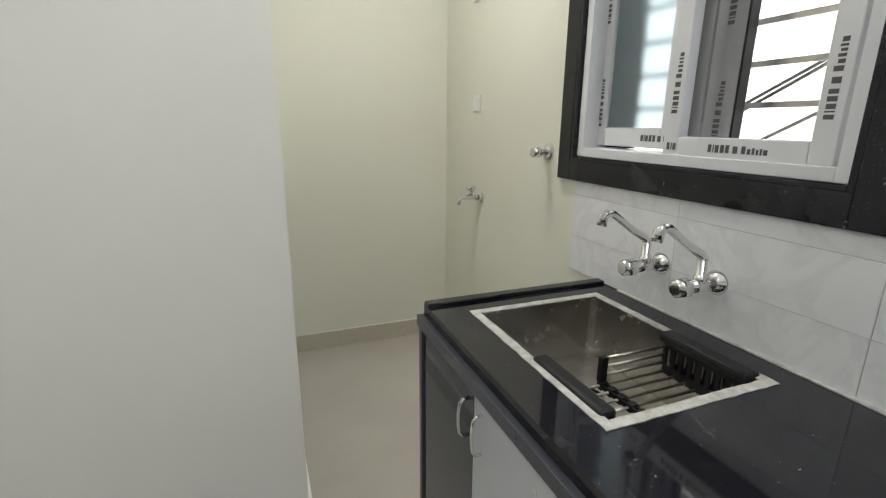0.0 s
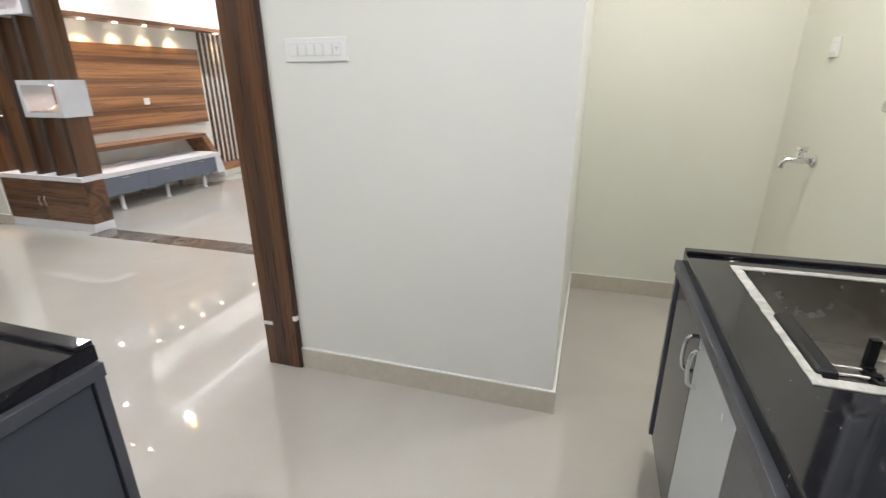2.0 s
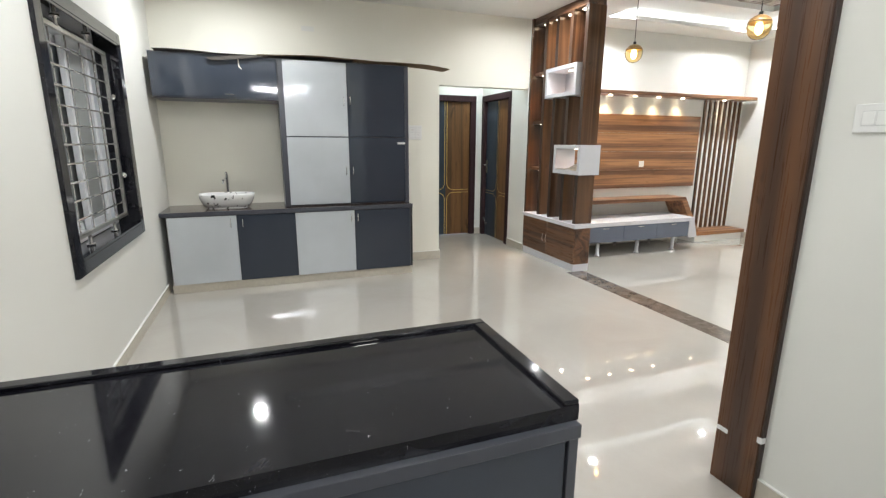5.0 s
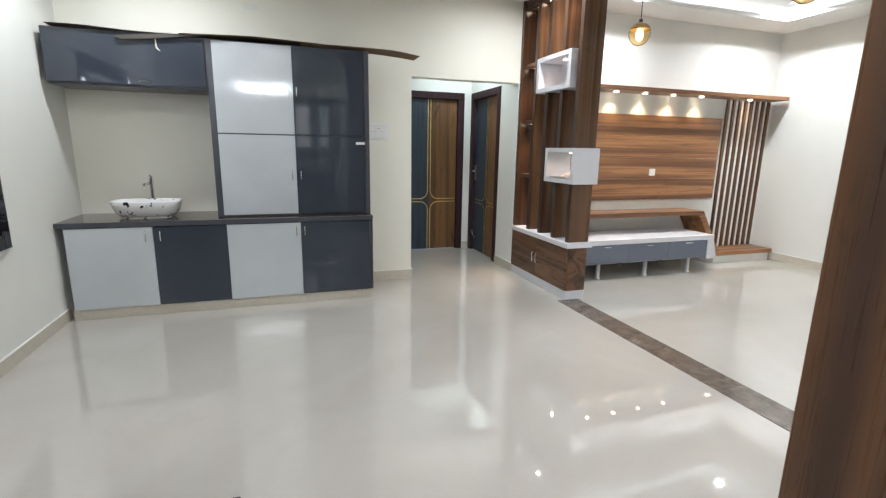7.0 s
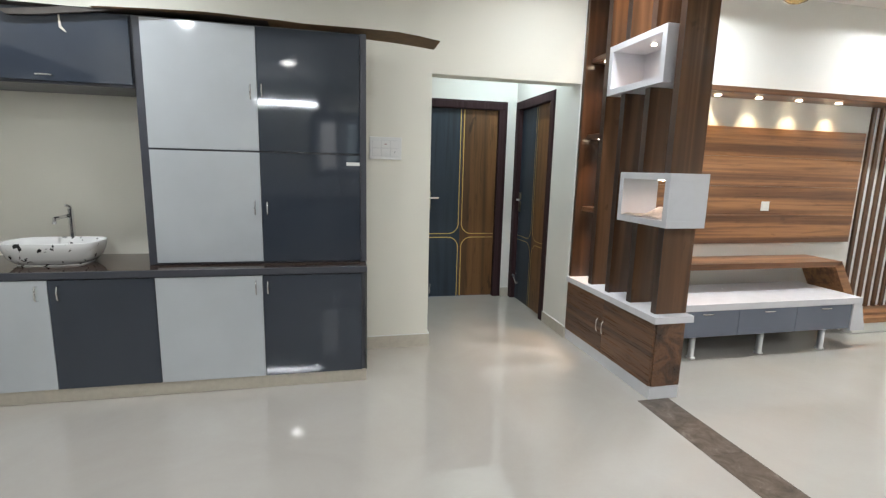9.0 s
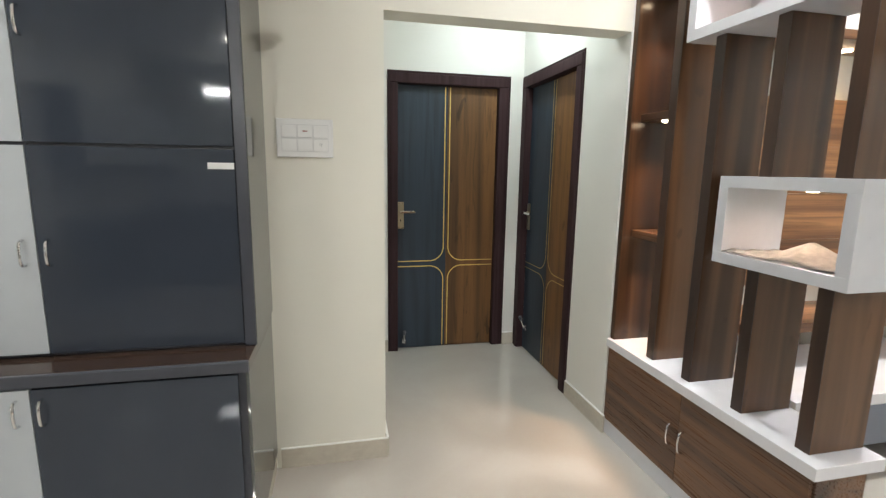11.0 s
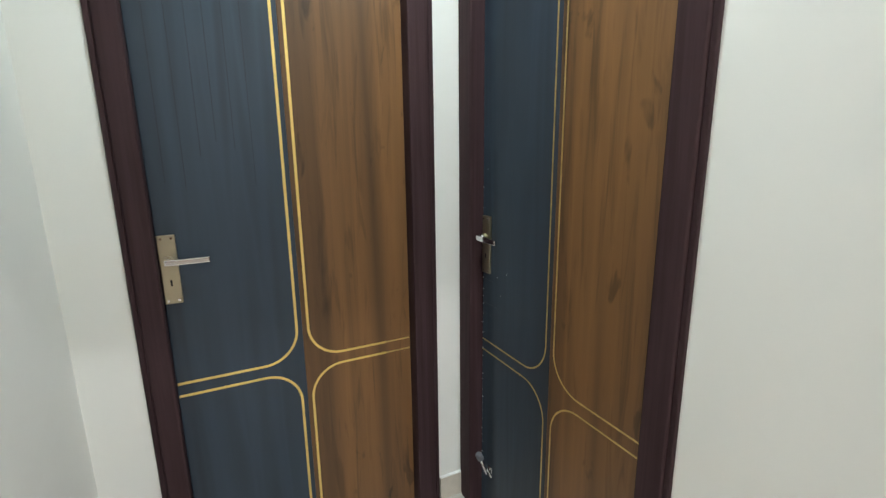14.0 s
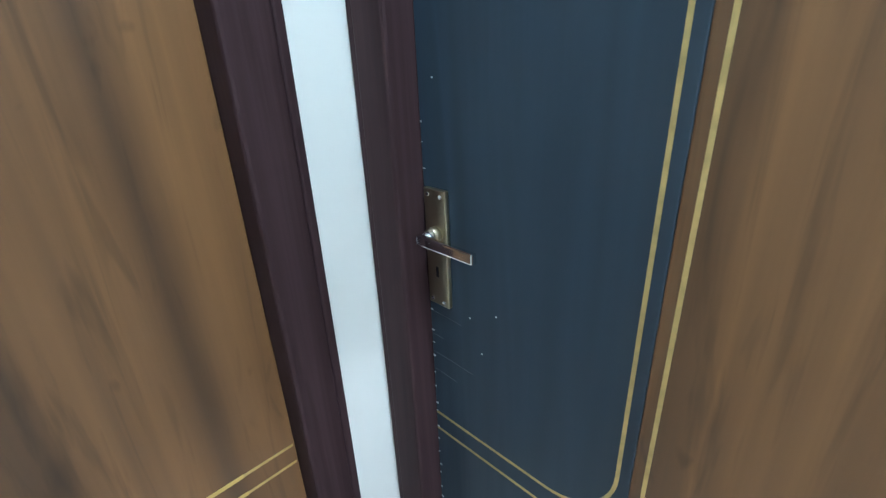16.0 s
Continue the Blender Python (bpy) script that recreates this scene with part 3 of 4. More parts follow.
# ---- handles and switches ----
def bow_handle(parent, p0, p1, out, radius=0.005):
    """A chrome bow between two points, standing out by the vector out."""
    a, b, o = Vector(p0), Vector(p1), Vector(out)
    pts = [a, a + o * 0.6 + (b - a) * 0.03] + [a + (b - a) * t + o * (0.8 + 0.25 * math.sin(math.pi * t)) for t in (0.12, 0.3, 0.5, 0.7, 0.88)] + [b + o * 0.6 - (b - a) * 0.03, b]
    part("handle", tube(pts, radius, 8), M_CHROME, parent, "chrome bow handle")


def switch_board(m, w, h, cols, rows, label):
    """A modular switch plate: its own x to the right, z up, -y out of the wall, about its middle."""
    s = thing("switch_board", label, "switch board", (0, 0, 0))
    part("plate", box(-w / 2, w / 2, -0.010, 0, -h / 2, h / 2, 0.003), M_SWITCH, s)
    iw, ih = w * 0.84, h * (0.72 if rows > 1 else 0.55)
    for r in range(rows):
        for c in range(cols):
            cw, ch = iw / cols, ih / rows
            x0, z0 = -iw / 2 + c * cw, -ih / 2 + r * ch
            part("recess", box(x0 + 0.001, x0 + cw - 0.001, -0.0112, -0.009, z0 + 0.001, z0 + ch - 0.001, 0.0), M_GAP, s)
            part("rocker", box(x0 + 0.003, x0 + cw - 0.003, -0.0128, -0.010, z0 + 0.003, z0 + ch - 0.004, 0.001), M_SWITCH, s)
    if rows > 1:
        part("indicator", box(-0.010, 0.010, -0.0134, -0.0126, ih / 4 - 0.002, ih / 4 + 0.003, 0.0), M_MARK, s, "small dark red indicator")
    if cols > 1:
        for dx, dz in ((-0.004, 0.006), (0.004, 0.006), (0.0, -0.002)):
            part("socket_hole", tube([(iw / 2 - iw / cols / 2 + dx, -0.0126, -ih / 2 + ih / rows / 2 + dz), (iw / 2 - iw / cols / 2 + dx, -0.0134, -ih / 2 + ih / rows / 2 + dz)], 0.002, 8), M_INK, s)
    s.matrix_world = m
    return s


solid("blank_plate", box(WEST, WEST + 0.004, 0.285, 0.415, 2.615, 2.665, 0.001), M_WALL, "painted-over blank cover plate high on the wall", "plate", kind="")
switch_board(pose(-0.853, 1.655, 1.545), 0.285, 0.09, 6, 1, "white six-module switch board on the off-white wall")
switch_board(pose(WEST, 1.503, 1.577, 0, 0, 90), 0.240, 0.165, 3, 2, "white six-module switch board beside the passage opening")
switch_board(pose(-6.385, 1.855, 1.57, 0, 0, 180), 0.108, 0.108, 1, 1, "small white switch on the passage side wall")
switch_board(pose(EAST, 2.63, 1.556, 0, 0, -90), 0.085, 0.088, 1, 1, "small white switch above the utility tap")
switch_board(pose(EAST, 2.65, 2.12, 0, 0, -90), 0.085, 0.088, 1, 1, "small white socket high on the utility wall")


# ---- dining wall cupboards ----
def cabinet(name, label, body, doors, group, side=M_EDGE, handle_len=0.085):
    """A cupboard facing +x. body: x0 x1 y0 y1 z0 z1; doors: (y0, y1, z0, z1, material, handle y, handle z, upright)."""
    x0, x1, y0, y1, z0, z1 = body
    c = thing(name, label, "cabinet", ((x0 + x1) / 2, (y0 + y1) / 2, z0), group)
    part("body", box(x0, x1 - 0.018, y0, y1, z0, z1, 0.002), side, c)
    for dy0, dy1, dz0, dz1, mat, hy, hz, upright in doors:
        d = part("door", box(x1 - 0.016, x1 + 0.002, dy0 + 0.0015, dy1 - 0.0015, dz0 + 0.0015, dz1 - 0.0015, 0.0015), mat, c, "gloss pale grey door" if mat is M_WHITE else "gloss dark slate door")
        e = handle_len / 2
        if hy is not None:
            bow_handle(d, (x1 + 0.002, hy, hz - e) if upright else (x1 + 0.002, hy - e, hz), (x1 + 0.002, hy, hz + e) if upright else (x1 + 0.002, hy + e, hz), (0.022, 0, 0))
    return c


CY = (-1.090, -0.480, 0.075, 0.682, 1.293)
BX, UX = -4.975, -5.125
for i, (mat, hy) in enumerate(((M_WHITE, CY[1] - 0.055), (M_GREY, CY[1] + 0.055), (M_WHITE, CY[3] - 0.038), (M_GREY, CY[3] + 0.032))):
    lab = ("pale grey gloss base cupboard under the brown counter", "dark slate gloss base cupboard under the brown counter")[i % 2]
    unit = cabinet("base_cabinet", lab, (WEST, BX, CY[i] - (0.006 if i == 0 else 0), CY[i + 1] + (0.022 if i == 3 else 0), 0.085, 0.758), [(CY[i], CY[i + 1], 0.088, 0.752, mat, hy, 0.675, True)], "dining base cupboards")
part("end_panel", box(WEST, BX - 0.006, 1.316, 1.327, 0.086, 0.757, 0.001), M_BEIGE, unit, "grey gloss end panel")
solid("cabinet_plinth", boxes((WEST, BX - 0.02, -1.104, 1.322, 0, 0.085)), M_SKIRT, "beige tile plinth under the base cupboards", "plinth", kind="")
counter = thing("counter_slab", "dark brown gloss counter with a grey front edge", "counter", ((WEST + BX) / 2, 0.09, 0.758))
part("top", box(WEST, BX - 0.012, -1.145, 1.328, 0.758, 0.798, 0.002), M_SLATE, counter)
part("front_edge", box(BX - 0.012, BX + 0.006, -1.145, 1.328, 0.758, 0.7985, 0.003), M_EDGE, counter, "dark grey front edge")
cabinet("wall_cabinet", "long dark slate gloss flap cupboard above the basin", (WEST, UX, -1.108, -0.004, 1.855, 2.262), [(-1.104, -0.008, 1.868, 2.252, M_GREY, -0.45, 1.90, False)], "dining upper cupboards")
cabinet("tall_cabinet", "pale grey gloss two-door cupboard on the counter", (WEST, UX, -0.004, 0.672, 0.798, 2.262), [(0.046, 0.672, 0.812, 1.508, M_WHITE, 0.634, 1.16, True), (0.046, 0.672, 1.516, 2.252, M_WHITE, 0.634, 1.87, True)], "dining upper cupboards")
tall = cabinet("tall_cabinet", "dark slate gloss two-door cupboard on the counter", (WEST, UX, 0.672, 1.318, 0.798, 2.262), [(0.672, 1.292, 0.812, 1.508, M_GREY, 0.708, 1.16, True), (0.672, 1.292, 1.516, 2.252, M_GREY, 0.700, 1.88, True)], "dining upper cupboards")
part("end_panel", box(WEST, UX - 0.004, 1.318, 1.334, 0.798, 2.262, 0.001), M_BEIGE, tall, "grey gloss end panel")
part("edge_strip", box(UX - 0.016, UX + 0.003, 1.294, 1.332, 0.80, 2.26, 0.001), M_EDGE, tall, "dark grey upright strip")
solid("tape_piece", box(UX + 0.002, UX + 0.004, 1.205, 1.290, 1.44, 1.462, 0.0), M_SWITCH, "scrap of white tape stuck on the cupboard door", "tape", kind="")
solid("paper_tag", slab([(-0.352, 2.225), (-0.346, 2.225), (-0.340, 2.165), (-0.318, 2.135), (-0.330, 2.138), (-0.352, 2.158)], "x", UX + 0.004, UX + 0.007), M_PAPER, "small pale piece over the flap", "tag", kind="")


def sagging_sheet(x0, x1, y0, y1, z, sag, label, lift, mat):
    """A thin warped sheet lying on the cupboards."""
    bm, n = bmesh.new(), 14
    top = []
    for i in range(n + 1):
        t = i / n
        y = y0 + (y1 - y0) * t
        zz = z + lift * t ** 6 + sag * math.sin(math.pi * t) + 0.006 * noise.noise((y * 4, z, 0))
        top.append([bm.verts.new((x, y, zz + e)) for x, e in ((x0, 0.0), (x1 + 0.02 * noise.noise((y * 3, 1, z)), 0.008 * math.sin(5 * y)))])
    for a, c in zip(top, top[1:]):
        bm.faces.new((a[0], a[1], c[1], c[0]))
    bmesh.ops.solidify(bm, geom=bm.faces[:], thickness=0.005)
    solid("plywood_sheet", bm, mat, label, "sheet", kind="", group="sheets on the cupboards")


sagging_sheet(WEST + 0.02, UX + 0.03, -1.06, 0.75, 2.268, 0.006, "thin dark warped sheet lying along the cupboard tops", 0.012, M_PLYTOP)
sagging_sheet(UX - 0.20, UX + 0.035, -0.18, 1.81, 2.281, 0.010, "thin brown plywood sheet overhanging the cupboard end", -0.035, M_PLY)
solid("bent_strip", slab([(-0.61, 2.214), (-0.58, 2.200), (-0.44, 2.212), (-0.24, 2.240), (-0.10, 2.262), (-0.04, 2.272), (-0.30, 2.264), (-0.46, 2.244), (-0.62, 2.226)], "x", UX + 0.008, UX + 0.028), M_PLYTOP, "dark bent strip hanging from the sheets over the flap", "strip", kind="")


# basin and its tap
def vessel_basin(x, y, z):
    b = thing("vessel_basin", "white oval ceramic vessel basin with black spatters", "basin", (x, y, z))
    part("foot", lathe([(0.150, 0.0), (0.152, 0.006), (0.145, 0.010)], (x, y, z), 48, (0.78, 1.25), 0.6), M_CERAMIC, b)
    prof = [(0.120, 0.008), (0.150, 0.016), (0.176, 0.05), (0.190, 0.10), (0.196, 0.138), (0.193, 0.143), (0.187, 0.139), (0.175, 0.09), (0.14, 0.04), (0.06, 0.026)]
    part("bowl", lathe(prof, (x, y, z), 48, (0.82, 1.34), 0.6), M_CERAMIC, b)
    part("drain", lathe([(0.022, 0.0), (0.022, 0.004)], (x, y, z + 0.027), 16), M_CHROME, b)


vessel_basin(-5.27, -0.565, 0.798)
bt = thing("basin_tap", "tall slim chrome tap behind the vessel basin", "tap", (-5.485, -0.57, 0.798))
part("column", tube([(-5.485, -0.57, 0.798), (-5.485, -0.57, 0.804), (-5.485, -0.57, 0.806), (-5.485, -0.57, 1.115)], [0.026, 0.026, 0.017, 0.017], 16), M_CHROME, bt)
part("spout", tube([(-5.485, -0.57, 1.075), (-5.42, -0.585, 1.07), (-5.36, -0.60, 1.065), (-5.355, -0.602, 1.03)], [0.011, 0.011, 0.011, 0.012], 10), M_CHROME, bt)
part("lever", tube([(-5.485, -0.57, 1.115), (-5.485, -0.57, 1.130), (-5.455, -0.58, 1.145)], [0.012, 0.012, 0.007], 10), M_CHROME, bt)


# ---- grilled window ----
gw = thing("window_1", "window with a steel grille in a black granite surround", "window", ((WX0 + WX1) / 2, SOUTH, WZ0), kind="structure")
FW, PROUD = 0.075, 0.022
for r in ((WX0 - FW, WX0, WZ0 - FW, WZ1 + FW), (WX1, WX1 + FW, WZ0 - FW, WZ1 + FW), (WX0, WX1, WZ0 - FW, WZ0), (WX0, WX1, WZ1, WZ1 + FW)):
    part("surround", box(r[0], r[1], SOUTH, SOUTH + PROUD, r[2], r[3], 0.003), M_GRANITE, gw, "black granite surround")
for r in ((WX0, WX0 + 0.018, WZ0, WZ1), (WX1 - 0.018, WX1, WZ0, WZ1), (WX0 + 0.018, WX1 - 0.018, WZ0, WZ0 + 0.018), (WX0 + 0.018, WX1 - 0.018, WZ1 - 0.018, WZ1)):
    part("reveal", box(r[0], r[1], SOUTH - 0.225, SOUTH + PROUD - 0.001, r[2], r[3], 0.002), M_GRANITE, gw, "black granite reveal")
gx0, gx1, gz0, gz1, gy = WX0 + 0.075, WX1 - 0.075, WZ0 + 0.085, WZ1 - 0.075, SOUTH - 0.055
grille = part("grille_frame", boxes((gx0, gx0 + 0.022, gy - 0.011, gy + 0.011, gz0, gz1), (gx1 - 0.022, gx1, gy - 0.011, gy + 0.011, gz0, gz1), (gx0 + 0.022, gx1 - 0.022, gy - 0.011, gy + 0.011, gz0, gz0 + 0.022), (gx0 + 0.022, gx1 - 0.022, gy - 0.011, gy + 0.011, gz1 - 0.022, gz1)), M_STEEL, gw, "square steel grille frame")
for i in range(1, 11):
    z = gz0 + (gz1 - gz0) * i / 11
    part("bar", tube([(gx0 + 0.01, gy, z), (gx1 - 0.01, gy, z)], 0.0065, 8), M_CHROME, grille)
for t in (0.2, 0.4, 0.6, 0.8):
    x = gx0 + (gx1 - gx0) * t
    part("bar", tube([(x, gy - 0.010, gz0 + 0.01), (x, gy - 0.010, gz1 - 0.01)], 0.0055, 8), M_CHROME, grille)
for p, q in (((gx0, gy, gz0 + 0.30), (WX0 + 0.018, gy, gz0 + 0.30)), ((gx0, gy, gz1 - 0.30), (WX0 + 0.018, gy, gz1 - 0.30)), ((gx1, gy, gz0 + 0.30), (WX1 - 0.018, gy, gz0 + 0.30)), ((gx1, gy, gz1 - 0.30), (WX1 - 0.018, gy, gz1 - 0.30)), ((gx0 + 0.34, gy, gz0), (gx0 + 0.34, gy, WZ0 + 0.018)), ((gx1 - 0.34, gy, gz0), (gx1 - 0.34, gy, WZ0 + 0.018)), ((gx0 + 0.34, gy, gz1), (gx0 + 0.34, gy, WZ1 - 0.018)), ((gx1 - 0.34, gy, gz1), (gx1 - 0.34, gy, WZ1 - 0.018))):
    part("stud", tube([p, Vector(p).lerp(Vector(q), 0.8), Vector(p).lerp(Vector(q), 0.81), q], [0.010, 0.010, 0.024, 0.024], 14), M_CHROME, grille, "round steel mounting stud")


def sash(name, parent, ax0, ax1, z0, z1, w, d0, d1, axis, glass, fmat=M_UPVC):
    """A framed pane; axis x: it lies along x between depths d0, d1 in y, axis y: along y with depths in x."""
    def bx(a0, a1, c0, c1, e0, e1):
        return box(a0, a1, e0, e1, c0, c1, 0.003) if axis == "x" else box(e0, e1, a0, a1, c0, c1, 0.003)
    s = part(name, bx(ax0, ax0 + w, z0, z1, d0, d1), fmat, parent, "white plastic sash")
    for r in ((ax1 - w, ax1, z0, z1), (ax0 + w, ax1 - w, z0, z0 + w), (ax0 + w, ax1 - w, z1 - w, z1)):
        part("rail", bx(*r, d0, d1), fmat, s)
    if glass:
        m = (d0 + d1) / 2
        part("pane", bx(ax0 + w - 0.004, ax1 - w + 0.004, z0 + w - 0.004, z1 - w + 0.004, m - 0.003, m + 0.003), glass, s, "dull glass pane")
    return s


fx0, fx1, fz0, fz1 = WX0 + 0.02, WX1 - 0.02, WZ0 + 0.02, WZ1 - 0.02
sash("window_frame", gw, fx0, fx1, fz0, fz1, 0.045, SOUTH - 0.222, SOUTH - 0.125, "x", None)
third = (fx1 - fx0 - 0.09) / 3
sash("sash", gw, fx0 + 0.14, fx0 + 0.14 + third + 0.05, fz0 + 0.047, fz1 - 0.047, 0.055, SOUTH - 0.165, SOUTH - 0.132, "x", M_DULL)
sash("sash", gw, fx0 + 0.047 + third, fx1 - 0.047, fz0 + 0.047, fz1 - 0.047, 0.055, SOUTH - 0.212, SOUTH - 0.176, "x", M_DULL)
# backdrop behind the grille, its shade put into the colour
solid("backdrop_lane", boxes((-6.2, -1.0, SOUTH - 1.65, SOUTH - 1.55, -1.0, 4.2)), M_OUTDIM, "neighbouring wall across a narrow lane, coloured dark for shade", "wall")


# ---- walnut column ----
col = thing("wooden_column", "walnut laminate column cladding the wall end", "column", (-1.195, 1.75, 0))
part("cladding", box(-1.292, -1.102, 1.628, 3.205, 0, CEIL, 0.003), M_WALNUT_COL, col)
part("edge_strip", box(-1.102, -1.094, 1.632, 1.654, 0, CEIL, 0.001), M_WALNUT_EDGE, col)
part("tape", box(-1.289, -1.238, 1.6265, 1.629, 0.236, 0.256, 0.0), M_SWITCH, col, "scrap of white tape")
part("tape", box(-1.112, -1.0925, 1.6265, 1.650, 0.280, 0.305, 0.0), M_SWITCH, col, "scrap of white tape")


# ---- walnut partition with white boxes ----
px0, px1, py0, py1 = -5.561, -4.405, 3.078, 3.335
pt = thing("partition_unit", "walnut slatted partition on a low cupboard with white boxes", "partition", ((px0 + px1) / 2, 3.2, 0))
part("plinth", box(px0, px1 + 0.004, py0 + 0.004, 3.295, 0, 0.085, 0.002), M_WHITELAM, pt, "white plinth")
base = part("base", box(px0, px1, py0 + 0.016, 3.30, 0.085, 0.51, 0.002), M_WALNUT_X, pt)
mid = -4.99
for d0, d1, hx in ((px0 + 0.002, mid, mid - 0.040), (mid, px1 - 0.006, mid + 0.034)):
    d = part("door", box(d0 + 0.0015, d1 - 0.0015, py0, py0 + 0.016, 0.088, 0.507, 0.001), M_WALNUT_X, pt)
    bow_handle(d, (hx, py0, 0.245), (hx, py0, 0.345), (0, -0.024, 0))
part("slab", box(px0, px1 + 0.018, py0 - 0.016, 3.345, 0.51, 0.555, 0.002), M_WHITELAM, pt, "white top slab")
part("side_panel", box(px0, px0 + 0.036, py0 + 0.004, 3.305, 0.555, CEIL, 0.002), M_WALNUT_Z, pt)
HEAD = 2.885
part("header", box(px0 + 0.036, -4.465, py0 + 0.03, py1, HEAD, CEIL, 0.002), M_WALNUT_X, pt)
B1, B2 = (1.114, 1.443), (1.985, 2.322)
POSTS = ((-5.287, ((0.555, HEAD),)), (-5.042, ((0.555, B2[0]), (B2[1], HEAD))), (-4.770, ((0.555, B1[0]), (B1[1], B2[0]), (B2[1], HEAD))), (-4.502, ((0.555, B1[0]), (B1[1], HEAD))))
for x, spans in POSTS:
    for z0, z1 in spans:
        fin = part("fin", box(x, x + 0.050, py0 + 0.034, py1, z0, z1, 0.001), M_WALNUT_Z, pt)
        if x < -4.0:
            part("edge_band", box(x, x + 0.050, py0 + 0.032, py0 + 0.0342, z0, z1, 0.0), M_WALNUT_EDGE, fin)
for z in (1.118, 1.700, 2.290):
    part("shelf", box(px0 + 0.036, -5.287, py0 + 0.058, 3.300, z, z + 0.038, 0.002), M_WALNUT_X, pt)


def hollow_box(x0, x1, z0, z1, w, label):
    y0, y1 = py0 - 0.012, py1 + 0.004
    b = part("display_box", box(x0, x1, y0, y1, z0, z0 + w, 0.001), M_BOXWHITE, pt, label)
    part("top_board", box(x0, x1, y0, y1, z1 - w, z1, 0.001), M_BOXWHITE, b)
    part("side_board", box(x0, x0 + w, y0, y1, z0 + w, z1 - w, 0.0), M_BOXWHITE, b)
    part("side_board", box(x1 - w, x1, y0, y1, z0 + w, z1 - w, 0.0), M_BOXWHITE, b)
    return b


hollow_box(-4.897, -4.386, *B1, 0.042, "white open display box with warm light inside")
hollow_box(-5.158, -4.545, *B2, 0.042, "white open display box with warm light inside")
part("box_back", box(-5.116, -4.587, py1 - 0.012, py1 - 0.004, B2[0] + 0.042, B2[1] - 0.042, 0.0), M_BOXWHITE, pt)
for x, z in ((-5.405, HEAD), (-5.155, HEAD), (-4.905, HEAD), (-4.64, HEAD), (-5.405, 2.290), (-5.405, 1.700), (-5.405, 1.118)):
    part("spot_light", lathe([(0.020, 0.0), (0.024, 0.003), (0.024, 0.008)], (x, 3.20, z - 0.008), 16), M_SPOT, pt, "small glowing spot")
part("spot_light", lathe([(0.016, 0.0), (0.018, 0.006)], (-4.64, 3.2, B1[1] - 0.049), 16), M_SPOT, pt, "small glowing spot")
part("spot_light", lathe([(0.016, 0.0), (0.018, 0.006)], (-4.85, 3.2, B2[1] - 0.049), 16), M_SPOT, pt, "small glowing spot")


def newspaper(x, y, z):
    bm, n = bmesh.new(), 10
    grid = []
    for i in range(n + 1):
        row = []
        for j in range(n + 1):
            u, v = i / n - 0.5, j / n - 0.5
            fold = max(0.0, 1 - abs(u - 0.12) / 0.38) * max(0.0, 0.5 - abs(v + 0.05)) * 2
            h = 0.008 + 0.085 * fold ** 1.5 + 0.012 * noise.noise((u * 4, v * 5, 2.0))
            row.append(bm.verts.new((x + 0.41 * u + 0.02 * v, y - 0.01 + 0.23 * v + 0.02 * u, z + max(0.006, h))))
        grid.append(row)
    for i in range(n):
        for j in range(n):
            bm.faces.new((grid[i][j], grid[i + 1][j], grid[i + 1][j + 1], grid[i][j + 1])).smooth = True
    bmesh.ops.solidify(bm, geom=bm.faces[:], thickness=0.005)
    solid("newspaper", bm, M_PAPER, "folded crumpled newspaper lying in the white box", "newspaper", kind="")


newspaper(-4.64, 3.20, B1[0] + 0.042)


# ---- television wall ----
def tv_cladding():
    p = thing("tv_wall_cladding", "walnut laminate television back panel on the wall", "wall panel", (-5.53, 5.0, 0.830))
    z = 0.830
    for h in (0.26, 0.26, 0.26, 0.253):
        part("board", box(TVWALL, -5.508, 3.62, 6.012, z, z + h - 0.0015, 0.001), M_WALNUT_Y, p)
        z += h
    return p


tv_cladding()
switch_board(pose(-5.508, 4.965, 1.172, 0, 0, 90), 0.085, 0.085, 1, 1, "white single socket on the television panel")
ledge = thing("wall_ledge", "walnut ledge with small spots above the television panel", "ledge", (-5.42, 5.1, 2.10))
part("board", box(TVWALL, -5.285, 3.36, 6.845, 2.105, 2.150, 0.002), M_WALNUT_Y, ledge)
for sy in (4.28, 4.70, 5.12, 5.56, 6.38):
    part("spot_light", lathe([(0.022, 0.0), (0.026, 0.003), (0.026, 0.008)], (-5.455, sy, 2.0975), 16), M_SPOT, ledge, "small glowing spot")
base_z = 0.155
for i in range(8):
    y = 6.085 + i * 0.102
    solid("wall_slat", box(TVWALL, -5.528, y, y + 0.043, base_z, 2.105, 0.002), M_WALNUT_Z, "upright walnut slat on the white wall", "slat", kind="", group="slats beside the television panel")
sh = thing("floating_shelf", "walnut shelf that slants down to a low step", "shelf", (-5.35, 5.0, 0.1))
part("board", box(TVWALL, -5.20, 3.60, 5.565, 0.655, 0.705, 0.002), M_WALNUT_Y, sh)
part("slant", slab([(5.565, 0.705), (5.50, 0.655), (5.835, 0.105), (5.905, 0.105), (5.905, 0.155)], "x", TVWALL, -5.20), M_WALNUT_Y, sh)
part("step", box(TVWALL, -5.20, 5.905, 6.86, 0.105, 0.155, 0.002), M_WALNUT_Y, sh)
part("step_foot", box(TVWALL, -5.23, 5.86, 6.84, 0.0, 0.105, 0.002), M_WALL, sh, "painted white foot")

tv = thing("tv_unit", "low slate grey drawer unit with a white top", "cabinet", (-5.2, 4.5, 0))
part("body", box(-5.47, -4.935, 3.64, 5.372, 0.185, 0.40, 0.002), M_EDGE, tv)
